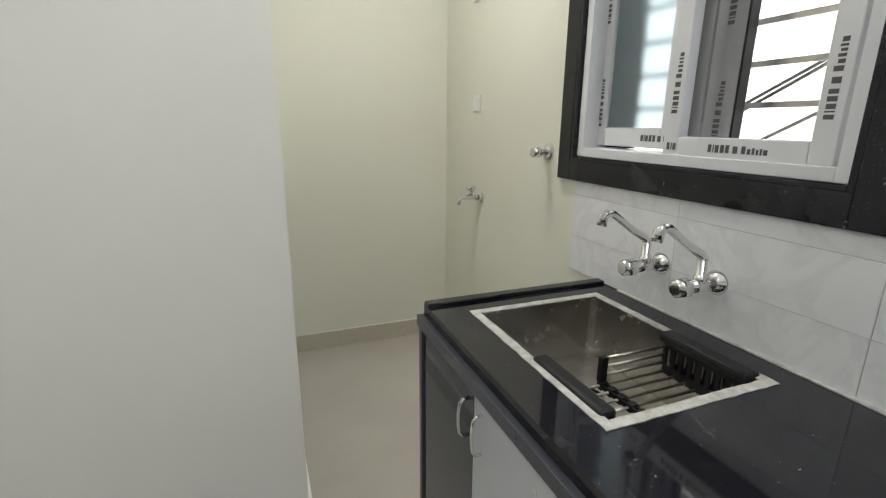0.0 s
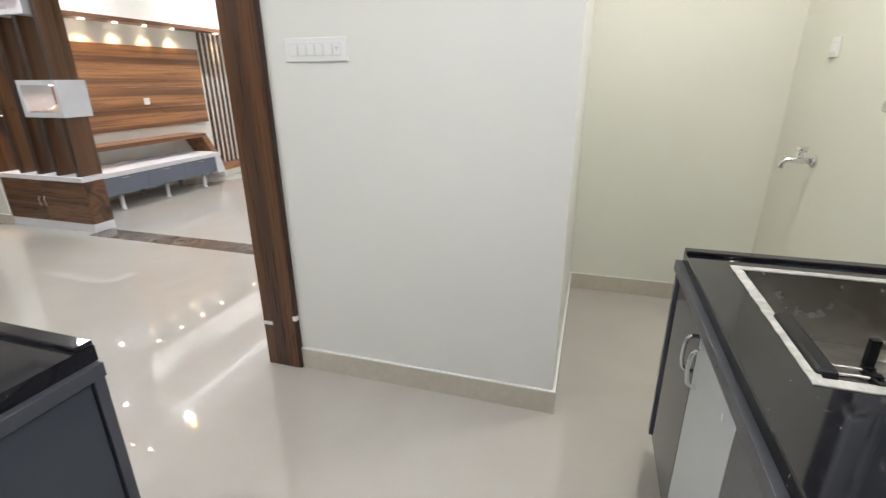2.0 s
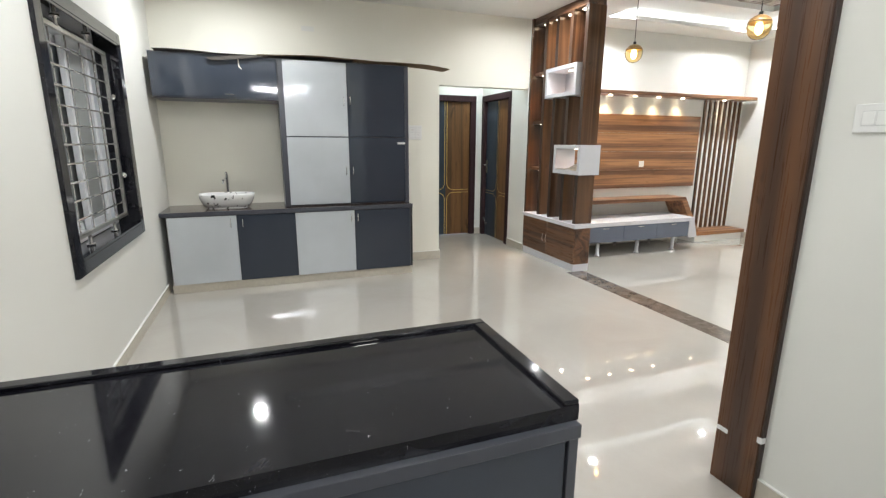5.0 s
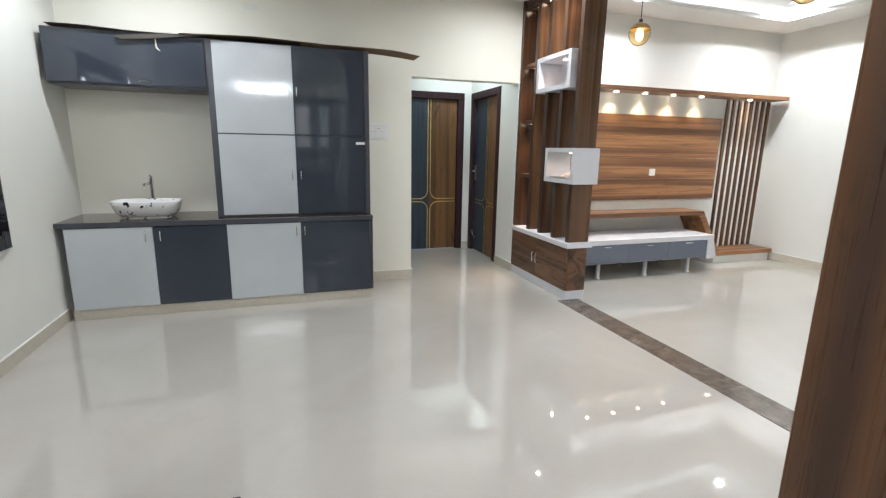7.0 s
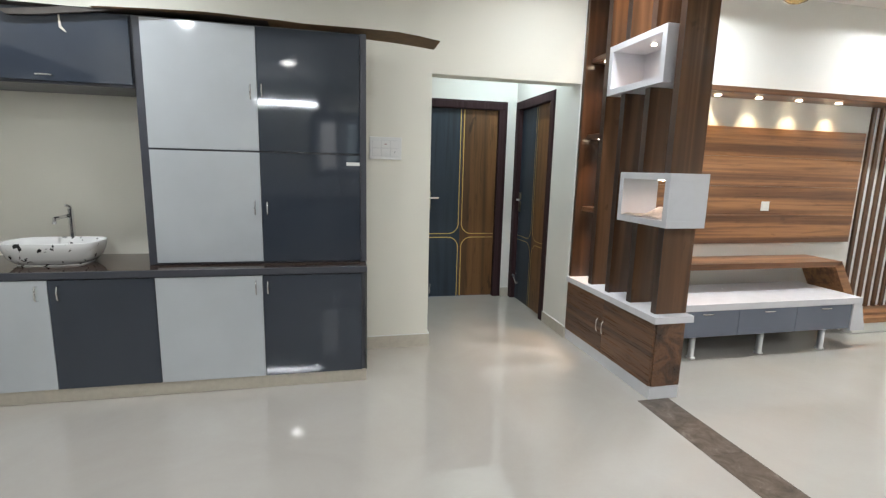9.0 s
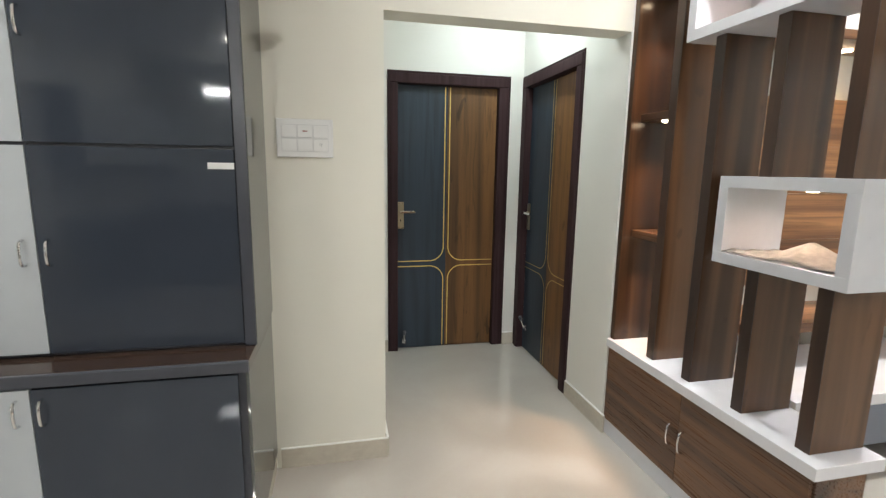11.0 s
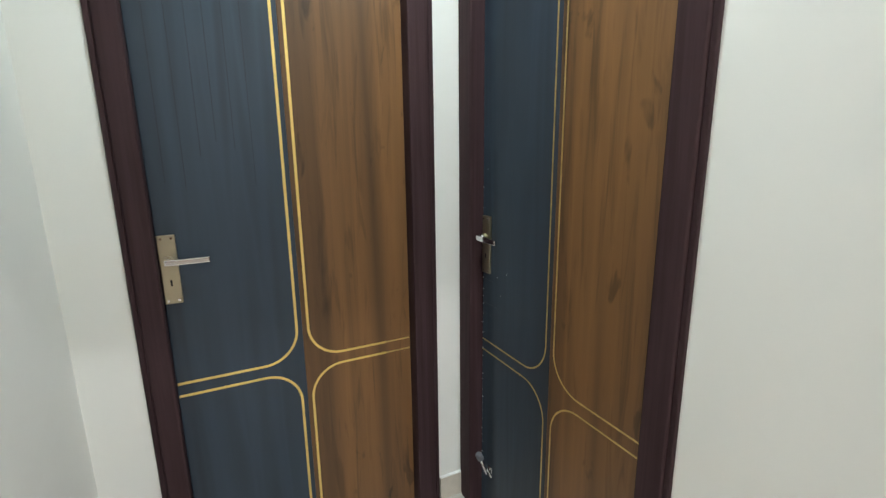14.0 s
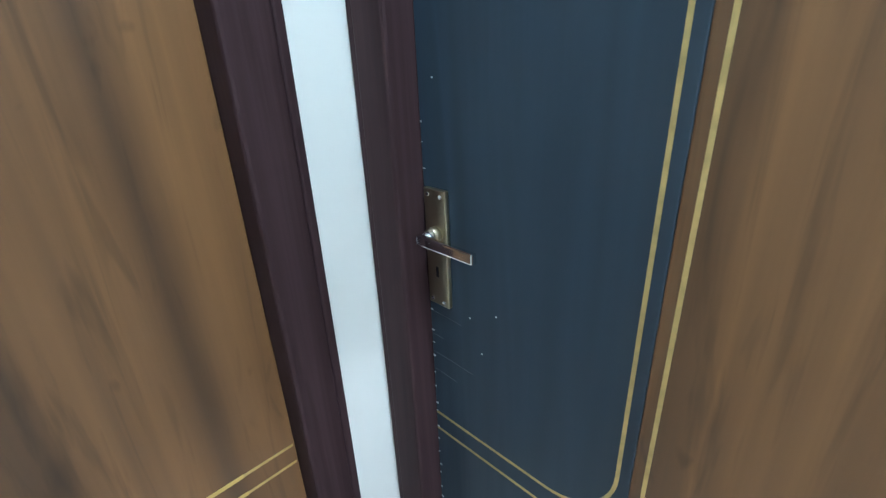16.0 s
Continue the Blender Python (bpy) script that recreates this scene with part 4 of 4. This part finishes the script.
part("top", box(-5.50, -4.905, 3.60, 5.46, 0.40, 0.455, 0.003), M_WHITELAM, tv, "white top slab")
part("slanted_end", slab([(5.375, 0.40), (5.462, 0.40), (5.535, 0.165), (5.375, 0.165)], "x", -5.48, -4.91), M_WHITELAM, tv, "white slanted end panel")
for y0, y1 in ((3.64, 4.238), (4.238, 4.80), (4.80, 5.372)):
    d = part("drawer", box(-4.935, -4.917, y0 + 0.0015, y1 - 0.0015, 0.187, 0.397, 0.001), M_DRAWER, tv)
    bow_handle(d, (-4.917, (y0 + y1) / 2 - 0.05, 0.375), (-4.917, (y0 + y1) / 2 + 0.05, 0.375), (0.022, 0, 0))
for y in (3.87, 4.52, 5.15):
    part("leg", tube([(-4.965, y, 0), (-4.965, y, 0.012), (-4.965, y, 0.013), (-4.965, y, 0.185)], [0.034, 0.034, 0.024, 0.024], 16), M_LEG, tv, "chrome leg")
    part("leg", tube([(-5.40, y, 0), (-5.40, y, 0.185)], 0.021, 12), M_CHROME, tv, "chrome leg")


def pendant(x, y, z, label):
    def small(profile):
        return [(0.82 * r, 0.82 * h) for r, h in profile]

    p = thing("pendant_lamp", label, "pendant lamp", (x, y, z - 0.09), "amber pendants")
    part("shade", lathe(small([(0.012, -0.108), (0.045, -0.098), (0.076, -0.070), (0.094, -0.030), (0.098, 0.0), (0.092, 0.032), (0.086, 0.045), (0.082, 0.045), (0.088, 0.03), (0.093, 0.0), (0.089, -0.03), (0.072, -0.068), (0.042, -0.094), (0.010, -0.103)]), (x, y, z), 32), M_AMBER, p, "ribbed amber glass shade")
    part("cap", lathe(small([(0.094, 0.028), (0.092, 0.045), (0.074, 0.068), (0.048, 0.085), (0.022, 0.094)]), (x, y, z), 28), M_CAP, p, "striped brown cap")
    part("socket", tube([(x, y, z + 0.074), (x, y, z + 0.100)], 0.014, 14), M_BLACKPL, p)
    part("cord", tube([(x, y, z + 0.095), (x, y, CEIL - 0.02)], 0.003, 6), M_BLACKPL, p)
    part("ceiling_cup", lathe([(0.02, -0.03), (0.045, -0.008), (0.045, 0.0)], (x, y, CEIL), 20), M_BLACKPL, p)
    part("bulb", lathe([(0.008, -0.055), (0.022, -0.040), (0.027, -0.015), (0.020, 0.015), (0.012, 0.035)], (x, y, z), 16), M_BULB, p, "glowing filament bulb")


pendant(-3.835, 3.2, 2.305, "amber glass pendant lamp with a striped cap, lit")
pendant(-2.585, 3.2, 2.280, "amber glass pendant lamp with a striped cap, lit")


# ---- kitchen counters ----
CT, CTOP, LIP = 0.832, 0.872, 0.884
SX0, SY1 = 0.590, 1.518      # sink counter front and far end
PX0, PX1, PY1 = -1.330, -0.779, 0.478   # peninsula
IY = -0.615                  # inner edge of the counter under the south wall
HX0, HX1, HY0, HY1 = 0.726, 1.171, 0.789, 1.385   # sink opening
kc = thing("kitchen_counter", "black granite U-shaped kitchen counter with raised lips", "counter", (0, -0.3, CT))
for r in ((SX0, HX0, IY, SY1), (HX1, EAST, IY, SY1), (HX0, HX1, IY, HY0), (HX0, HX1, HY1, SY1)):
    part("granite_slab", boxes((*r, CT, CTOP)), M_GRANITE, kc)
part("granite_slab", boxes((PX0, EAST, SOUTH, IY, CT, CTOP)), M_GRANITE, kc)
part("granite_slab", boxes((PX0, PX1, IY, PY1, CT, CTOP)), M_GRANITE, kc)
L = 0.040
for r in ((SX0, EAST, SY1 - L, SY1), (PX0, PX0 + L, SOUTH, PY1), (PX0 + L, PX1, PY1 - L, PY1)):
    part("lip", box(*r, CTOP, LIP, 0.004), M_GRANITE, kc, "raised granite lip")

# sink
sk = thing("kitchen_sink", "square stainless steel sink set in the granite", "sink", (0.95, 1.09, 0.66))
w = 0.004
part("base_plate", boxes((HX0, HX1, HY0, HY1, 0.655, 0.659)), M_SINK, sk)
for r in ((HX0, HX0 + w, HY0, HY1), (HX1 - w, HX1, HY0, HY1), (HX0 + w, HX1 - w, HY0, HY0 + w), (HX0 + w, HX1 - w, HY1 - w, HY1)):
    part("side_plate", boxes((*r, 0.659, CTOP - 0.002)), M_SINK, sk)
for cx, sx in ((HX0 + w, 1), (HX1 - w, -1)):
    for cy, sy in ((HY0 + w, 1), (HY1 - w, -1)):
        r = 0.026
        arc = [(cx, cy)] + [(cx + sx * r * (1 - math.sin(a)), cy + sy * r * (1 - math.cos(a))) for a in (math.pi / 2 * i / 8 for i in range(9))]
        part("corner", slab(arc, "z", 0.659, CTOP - 0.003), M_SINK, sk, "rounded steel corner")
part("bowl_floor", box(HX0 + w, HX1 - w, HY0 + w, HY1 - w, 0.6592, 0.661, 0.0), M_STEEL, sk, "paler steel floor")
part("drain", lathe([(0.045, 0.0), (0.045, 0.003), (0.03, 0.002)], (0.98, 1.15, 0.661), 20), M_CHROME, sk)
G = 0.023
for n, r in enumerate(((HX0 - G, HX0 + 0.004, HY0 - G, HY1 + G), (HX1 - 0.004, HX1 + G, HY0 - G, HY1 + G), (HX0 + 0.004, HX1 - 0.004, HY0 - G, HY0 + 0.004), (HX0 + 0.004, HX1 - 0.004, HY1 - 0.004, HY1 + G))):
    bm = bmesh.new()
    along = 1 if n < 2 else 0
    lo, hi = (r[2], r[3]) if along else (r[0], r[1])
    c0, c1 = (r[0], r[1]) if along else (r[2], r[3])
    steps, rows = 40, []
    for i in range(steps + 1):
        t = lo + (hi - lo) * i / steps
        e0, e1 = 0.003 * noise.noise((t * 31, n, 0)), 0.003 * noise.noise((t * 27, n, 5))
        pts = [(c0 + e0, t), (c1 + e1, t)]
        rows.append([bm.verts.new((p[0], p[1], z) if along else (p[1], p[0], z)) for p in pts for z in (CTOP - 0.001, CTOP + 0.0025)])
    for p, q in zip(rows, rows[1:]):
        for a0, a1 in ((0, 1), (1, 3), (3, 2), (2, 0)):
            bm.faces.new((p[a0], p[a1], q[a1], q[a0]))
    bm.faces.new([rows[0][i] for i in (0, 1, 3, 2)])
    bm.faces.new([rows[-1][i] for i in (2, 3, 1, 0)])
    part("grout_edge", bm, M_GROUT, sk, "rough white grout edge")

# dish rack
rk = thing("dish_rack", "black plastic and steel rod basket hung in the sink", "dish rack", (0.98, 0.95, 0.72))
ry0, ry1 = 0.822, 1.075
HB = HX1 - 0.022
part("handle_bar", box(HX0 - 0.006, HX0 + 0.038, ry0 - 0.006, ry1 + 0.006, 0.858, 0.888, 0.011), M_BLACKPL, rk, "black plastic hanging bar")
part("handle_bar", box(HB - 0.014, HX1 + 0.018, ry0 - 0.006, ry1 + 0.006, 0.858, 0.888, 0.011), M_BLACKPL, rk, "black plastic hanging bar")
for x in (HX0 + 0.010, HB):
    slits = bmesh.new()
    n = 8
    step = (ry1 - ry0 - 0.03) / n
    add_box(slits, x, x + 0.008, ry0 + 0.01, ry1 - 0.01, 0.845, 0.868)
    add_box(slits, x, x + 0.008, ry0 + 0.01, ry1 - 0.01, 0.765, 0.79)
    for i in range(n + 1):
        y = ry0 + 0.012 + i * step
        add_box(slits, x, x + 0.008, y, y + step * 0.42, 0.79, 0.845)
    part("side_grid", slits, M_BLACKPL, rk, "slotted black plastic side")
for i in range(7):
    y = ry0 + 0.018 + i * (ry1 - ry0 - 0.036) / 6
    part("rod", tube([(HX0 + 0.014, y, 0.772), (HB, y, 0.772)], 0.004, 8), M_STEEL, rk, "steel rod")
for i in range(1, 4):
    part("rod", tube([(0.93, ry1 - 0.012, 0.772 + 0.025 * i), (HB, ry1 - 0.012, 0.772 + 0.025 * i)], 0.004, 8), M_STEEL, rk, "steel rod")
    part("rod", tube([(HX0 + 0.014, ry0 + 0.012, 0.772 + 0.025 * i), (HB, ry0 + 0.012, 0.772 + 0.025 * i)], 0.004, 8), M_STEEL, rk, "steel rod")
links = bmesh.new()
for i in range(7):
    y = ry0 + 0.018 + i * (ry1 - ry0 - 0.036) / 6
    add_box(links, 0.922, 0.946, y - 0.009, y + 0.009, 0.762, 0.782)
    if i < 6:
        for x in (0.923, 0.939):
            add_box(links, x, x + 0.006, y + 0.009, y + (ry1 - ry0 - 0.036) / 6 - 0.009, 0.766, 0.778)
add_box(links, 0.924, 0.944, ry1 - 0.020, ry1 - 0.004, 0.782, 0.852)
part("link_chain", links, M_BLACKPL, rk, "black plastic clips")
rk.location.y -= 0.012
rk.location.z -= 0.004


# wall taps
def wall_tap(y, z, label):
    t = thing("sink_tap", label, "tap", (EAST - 0.01, y, z), "sink taps")
    part("flange", tube([(EAST, y, z), (EAST - 0.010, y, z), (EAST - 0.018, y, z), (EAST - 0.030, y, z)], [0.036, 0.036, 0.028, 0.020], 20), M_CHROME, t)
    part("body", tube([(EAST - 0.02, y, z), (EAST - 0.125, y, z)], 0.019, 16), M_CHROME, t)
    part("knob", tube([(EAST - 0.115, y, z), (EAST - 0.122, y, z), (EAST - 0.158, y, z), (EAST - 0.164, y, z)], [0.020, 0.029, 0.026, 0.018], 8), M_CHROME, t, "chrome star knob")
    part("neck", tube([(EAST - 0.075, y, z + 0.01), (EAST - 0.075, y, z + 0.03), (EAST - 0.075, y, z + 0.031), (EAST - 0.075, y, z + 0.075)], [0.017, 0.017, 0.014, 0.014], 14), M_CHROME, t)
    part("spout", tube([(EAST - 0.072, y, z + 0.070), (EAST - 0.085, y, z + 0.090), (EAST - 0.14, y - 0.005, z + 0.118), (EAST - 0.25, y - 0.036, z + 0.180), (EAST - 0.268, y - 0.038, z + 0.184), (EAST - 0.285, y - 0.04, z + 0.176), (EAST - 0.290, y - 0.04, z + 0.150)], [0.013, 0.013, 0.011, 0.011, 0.012, 0.014, 0.015], 12), M_CHROME, t, "long chrome swivel spout")


wall_tap(1.230, 1.022, "chrome wall tap with a long swivel spout")
wall_tap(1.030, 1.022, "chrome wall tap with a long swivel spout")
ut = thing("utility_tap", "chrome bib tap on the cream utility wall", "tap", (EAST - 0.01, 2.55, 1.04))
part("flange", tube([(EAST, 2.55, 1.04), (EAST - 0.012, 2.55, 1.04), (EAST - 0.02, 2.55, 1.04)], [0.030, 0.030, 0.018], 18), M_CHROME, ut)
part("body", tube([(EAST - 0.015, 2.55, 1.04), (EAST - 0.08, 2.55, 1.045), (EAST - 0.12, 2.55, 1.045), (EAST - 0.135, 2.55, 1.03), (EAST - 0.138, 2.55, 1.005)], [0.015, 0.016, 0.012, 0.012, 0.012], 12), M_CHROME, ut)
part("handle", tube([(EAST - 0.065, 2.55, 1.055), (EAST - 0.065, 2.55, 1.085), (EAST - 0.065, 2.55, 1.086), (EAST - 0.065, 2.55, 1.11)], [0.010, 0.010, 0.024, 0.028], 8), M_CHROME, ut)
uv = thing("stop_valve", "chrome stop valve on the cream wall by the window", "valve", (EAST - 0.01, 1.90, 1.33))
part("flange", tube([(EAST, 1.90, 1.33), (EAST - 0.010, 1.90, 1.33), (EAST - 0.02, 1.90, 1.33)], [0.036, 0.036, 0.018], 18), M_CHROME, uv)
part("spindle", tube([(EAST - 0.015, 1.90, 1.33), (EAST - 0.05, 1.90, 1.33), (EAST - 0.051, 1.90, 1.33), (EAST - 0.085, 1.90, 1.33)], [0.014, 0.014, 0.022, 0.020], 10), M_CHROME, uv)


# kitchen base cupboards
def kitchen_front(name, label, axis, face, spans, z0, z1, sign, handles, depth=0.5):
    """A row of doors; axis: the way that the row runs, face: the place of the door faces, sign: the way that they look."""
    a0, a1 = spans[0][0], spans[-1][1]
    back = face - sign * depth

    def bx(p0, p1, c0, c1, e0, e1, bev=0.0015):
        lo, hi = min(e0, e1), max(e0, e1)
        return box(lo, hi, p0, p1, c0, c1, bev) if axis == "y" else box(p0, p1, lo, hi, c0, c1, bev)
    mid = ((a0 + a1) / 2, (face + back) / 2)
    c = thing(name, label, "cabinet", (mid[1], mid[0], 0) if axis == "y" else (mid[0], mid[1], 0), "kitchen base cupboards")
    part("body", bx(a0 - 0.028, a1 + 0.028, 0.095, 0.64, face - sign * 0.02, back), M_EDGE, c)
    part("plinth", bx(a0 - 0.01, a1 + 0.01, 0.0, 0.095, face - sign * 0.06, back), M_SKIRT, c, "beige recessed plinth")
    part("back_panel", bx(a0 - 0.028, a1 + 0.028, 0.64, CT - 0.001, back + sign * 0.02, back), M_EDGE, c)
    for e0, e1 in ((a0 - 0.028, a0 - 0.010), (a1 + 0.010, a1 + 0.028)):
        part("end_panel", bx(e0, e1, 0.64, CT - 0.001, face - sign * 0.02, back + sign * 0.02), M_EDGE, c)
    part("front_board", bx(a0 - 0.01, a1 + 0.01, 0.64, CT - 0.001, face - sign * 0.035, face - sign * 0.02), M_EDGE, c)
    part("top_rail", bx(a0 - 0.028, a1 + 0.028, z1 + 0.002, CT - 0.001, face - sign * 0.02, face + sign * 0.016), M_EDGE, c, "dark grey top rail")
    part("side_rail", bx(a0 - 0.028, a0 - 0.002, 0.095, z1 + 0.002, face - sign * 0.02, face + sign * 0.008), M_EDGE, c)
    part("side_rail", bx(a1 + 0.002, a1 + 0.028, 0.095, z1 + 0.002, face - sign * 0.02, face + sign * 0.008), M_EDGE, c)
    for (p0, p1, mat), h in zip(spans, handles):
        d = part("door", bx(p0 + 0.0015, p1 - 0.0015, z0, z1, face - sign * 0.018, face), mat, c, "gloss pale grey door" if mat is M_WHITE else "gloss dark slate door")
        if h is not None:
            a, b, o = ((face, h, 0.63), (face, h, 0.745), (sign * 0.026, 0, 0)) if axis == "y" else ((h, face, 0.63), (h, face, 0.745), (0, sign * 0.026, 0))
            bow_handle(d, a, b, o, 0.0055)
    return c


kitchen_front("sink_cabinet", "slate and pale grey gloss cupboards under the sink counter", "y", SX0 - 0.004, [(-0.565, 0.24, M_GREY), (0.24, 0.742, M_GREY), (0.742, 1.115, M_WHITE), (1.115, 1.508, M_GREY)], 0.10, 0.792, -1, (None, None, 1.066, 1.150), 0.69)
solid("tape_piece", slab([(0.812, 0.716), (0.828, 0.711), (0.832, 0.728), (0.818, 0.736)], "x", SX0 - 0.0055, SX0 - 0.0035), M_GROUT, "small grubby tape scrap on the pale sink cupboard door", "tape", kind="")
kitchen_front("peninsula_cabinet", "pale grey and slate gloss cupboards under the peninsula", "y", PX1 + 0.004, [(-0.565, -0.080, M_WHITE), (-0.080, 0.446, M_GREY)], 0.09, 0.795, 1, (-0.118, -0.040))
south = kitchen_front("south_cabinet", "slate gloss cupboards under the south counter", "x", IY + 0.004, [(-0.725, -0.10, M_GREY), (-0.10, 0.535, M_WHITE)], 0.09, 0.795, 1, (-0.16, -0.04))
for fx0, fx1 in ((-0.800, -0.755), (0.565, 0.610)):
    part("corner_filler", box(fx0, fx1, IY - 0.03, IY + 0.024, 0.095, CT - 0.001, 0.001), M_EDGE, south)
uc = thing("wall_cabinet", "pale grey gloss wall cupboard over the south counter", "cabinet", (-0.1, -1.0, 1.44))
part("body", box(-1.44, EAST - 0.002, SOUTH, -0.822, 1.435, 2.2, 0.002), M_EDGE, uc)
for i in range(4):
    x0 = -1.436 + i * 0.68
    d = part("door", box(x0 + 0.0015, x0 + 0.6785, -0.822, -0.804, 1.438, 2.197, 0.0015), M_WHITE, uc)
    bow_handle(d, (x0 + (0.63 if i % 2 == 0 else 0.05), -0.804, 1.48), (x0 + (0.63 if i % 2 == 0 else 0.05), -0.804, 1.58), (0, 0.022, 0))


# ---- kitchen window ----
kw = thing("window_2", "white plastic sliding window in a black granite surround", "window", (EAST, (KY0 + KY1) / 2, KZ0), kind="structure")
FW = 0.078
for r in ((KY0 - FW, KY0, KZ0 - FW, KZ1 + FW), (KY1, KY1 + FW, KZ0 - FW, KZ1 + FW), (KY0, KY1, KZ0 - FW, KZ0), (KY0, KY1, KZ1, KZ1 + FW)):
    part("surround", box(EAST - 0.022, EAST, r[0], r[1], r[2], r[3], 0.003), M_GRANITE, kw, "black granite surround")
for r in ((KY0, KY0 + 0.016, KZ0, KZ1), (KY1 - 0.016, KY1, KZ0, KZ1), (KY0 + 0.016, KY1 - 0.016, KZ0, KZ0 + 0.012), (KY0 + 0.016, KY1 - 0.016, KZ1 - 0.016, KZ1)):
    part("reveal", box(EAST - 0.021, EAST + 0.148, r[0], r[1], r[2], r[3], 0.002), M_GRANITE, kw, "black granite reveal")
wy0, wy1, wz0, wz1 = KY0 + 0.018, KY1 - 0.018, KZ0 + 0.014, KZ1 - 0.018
sash("window_frame", kw, wy0, wy1, wz0, wz1, 0.034, EAST - 0.004, EAST + 0.135, "y", None)
s1 = sash("sash", kw, 0.812, 1.292, wz0 + 0.032, wz1 - 0.030, 0.055, EAST + 0.002, EAST + 0.040, "y", None)
s2 = sash("sash", kw, 1.300, 1.702, wz0 + 0.044, wz1 - 0.036, 0.066, EAST + 0.062, EAST + 0.094, "y", M_FROST)
# rear sash stands against the light, so its grey includes that shade
s3 = sash("sash", kw, 1.147, 1.345, wz0 + 0.036, wz1 - 0.036, 0.095, EAST + 0.098, EAST + 0.130, "y", None, M_FILM)
# black box added where only shade falls behind the frosted pane
part("dark_post", box(EAST + 0.100, EAST + 0.132, 1.545, 1.672, wz0 + 0.036, wz1 - 0.036, 0.002), M_BLACKPL, kw, "dark strip standing in for shade behind the frosted pane")
part("seal", box(EAST + 0.097, EAST + 0.131, 1.139, 1.146, wz0 + 0.036, wz1 - 0.036, 0.0), M_BLACKPL, s3, "black rubber seal")
for i in range(6):
    z = 1.495 + i * 0.112
    part("guard_bar", box(EAST + 0.175, EAST + 0.185, 0.60, 1.10, z, z + 0.016, 0.0), M_STEEL, kw, "flat steel guard bar")
    part("guard_bar", box(EAST + 0.175, EAST + 0.185, 1.10, 1.90, z, z + 0.016, 0.0), M_STEEL, kw, "flat steel guard bar")


def print_marks(parent, p, along, up, count):
    """Dark bars in the place of the film's printed marks."""
    a, u = Vector(along), Vector(up)
    bm = bmesh.new()
    t = 0.0
    for i in range(count):
        wd = (0.012, 0.004, 0.013, 0.013, 0.012, 0.0, 0.016, 0.0, 0.013, 0.010, 0.008, 0.007, 0.006, 0.012)[i % 14]
        if wd:
            q = Vector(p) + a * t
            tall = 0.021 * (1.0, 1.0, 0.95, 1.0, 1.0, 0.0, 0.9, 0.0, 0.95, 0.66, 0.78, 0.62, 0.74, 0.64)[i % 14]
            c = [q, q + a * wd * 0.86, q + a * wd * 0.86 + u * tall, q + u * tall]
            vs = [bm.verts.new(v + Vector((s, 0, 0))) for s in (-0.0008, 0.0002) for v in c]
            for f in ((0, 1, 2, 3), (7, 6, 5, 4), (0, 4, 5, 1), (1, 5, 6, 2), (2, 6, 7, 3), (3, 7, 4, 0)):
                bm.faces.new([vs[j] for j in f])
        t += wd + 0.003 if wd else 0.006
    part("print_mark", bm, M_INK, parent, "dark grey printed marks on the film")


xf = EAST + 0.002
print_marks(s1, (xf, 1.275, wz0 + 0.048), (0, -1, 0), (0, 0, 1), 3)
print_marks(s1, (xf, 1.13, wz0 + 0.048), (0, -1, 0), (0, 0, 1), 14)
for z in (1.46, 1.78, 2.05):
    print_marks(s1, (xf, 0.830, z), (0, 0, 1), (0, 1, 0), 14)
    print_marks(s1, (xf, 1.253, z + 0.02), (0, 0, 1), (0, 1, 0), 14)
xf = EAST + 0.062
print_marks(s2, (xf, 1.45, wz0 + 0.066), (0, -1, 0), (0, 0, 1), 10)
for z in (1.44, 1.80):
    print_marks(s2, (xf, 1.658, z), (0, 0, 1), (0, 1, 0), 14)
xf = EAST + 0.098
for z in (1.40, 1.72, 2.0):
    print_marks(s3, (xf, 1.185, z), (0, 0, 1), (0, 1, 0), 14)
# backdrop that glows by itself; no sunlight needs to reach it
solid("backdrop_bright", boxes((EAST + 2.2, EAST + 2.3, -2.5, 5.0, -0.5, 4.5)), M_OUT, "pale backdrop outside the kitchen window, glowing in place of sunlight", "backdrop")
for p, q in (((EAST + 0.19, 1.21, 1.478), (EAST + 0.19, 0.62, 1.79)), ((EAST + 0.19, 1.20, 1.362), (EAST + 0.19, 0.62, 1.67)), ((EAST + 0.20, 1.21, 1.50), (EAST + 0.20, 0.62, 1.80))):
    part("guard_bar", tube([p, q], 0.005, 8), M_STEEL, kw, "thin slanting guard rod")


# ---- wall tiles behind the sink ----
tiles = thing("tile_splashback", "white marble-look tiles behind the kitchen sink", "tiles", (EAST - 0.004, 0.6, CTOP), kind="structure")
part("grout_bed", box(EAST - 0.0055, EAST, SOUTH + 0.002, 1.694, 0.874, KZ0 - 0.08, 0.0), M_GROUT, tiles)
part("sealant", box(EAST - 0.017, EAST - 0.006, IY, 1.40, CTOP - 0.001, CTOP + 0.005, 0.002), M_GROUT, tiles, "white sealant line")
TW, ZJ = 0.525, (0.874, 1.013, 1.178, 1.314)
for r, (z0, z1) in enumerate(zip(ZJ, ZJ[1:])):
    y = 1.695
    first = True
    while y > SOUTH + 0.02:
        w = 0.505 if first else TW
        y0 = max(y - w, SOUTH + 0.002)
        first = False
        zt = z1 if not (r == 2) else KZ0 - 0.08
        part("tile", box(EAST - 0.007, EAST, y0 + 0.001, y - 0.001, z0 + 0.0008, zt - 0.0008, 0.001), M_TILE, tiles)
        y = y0
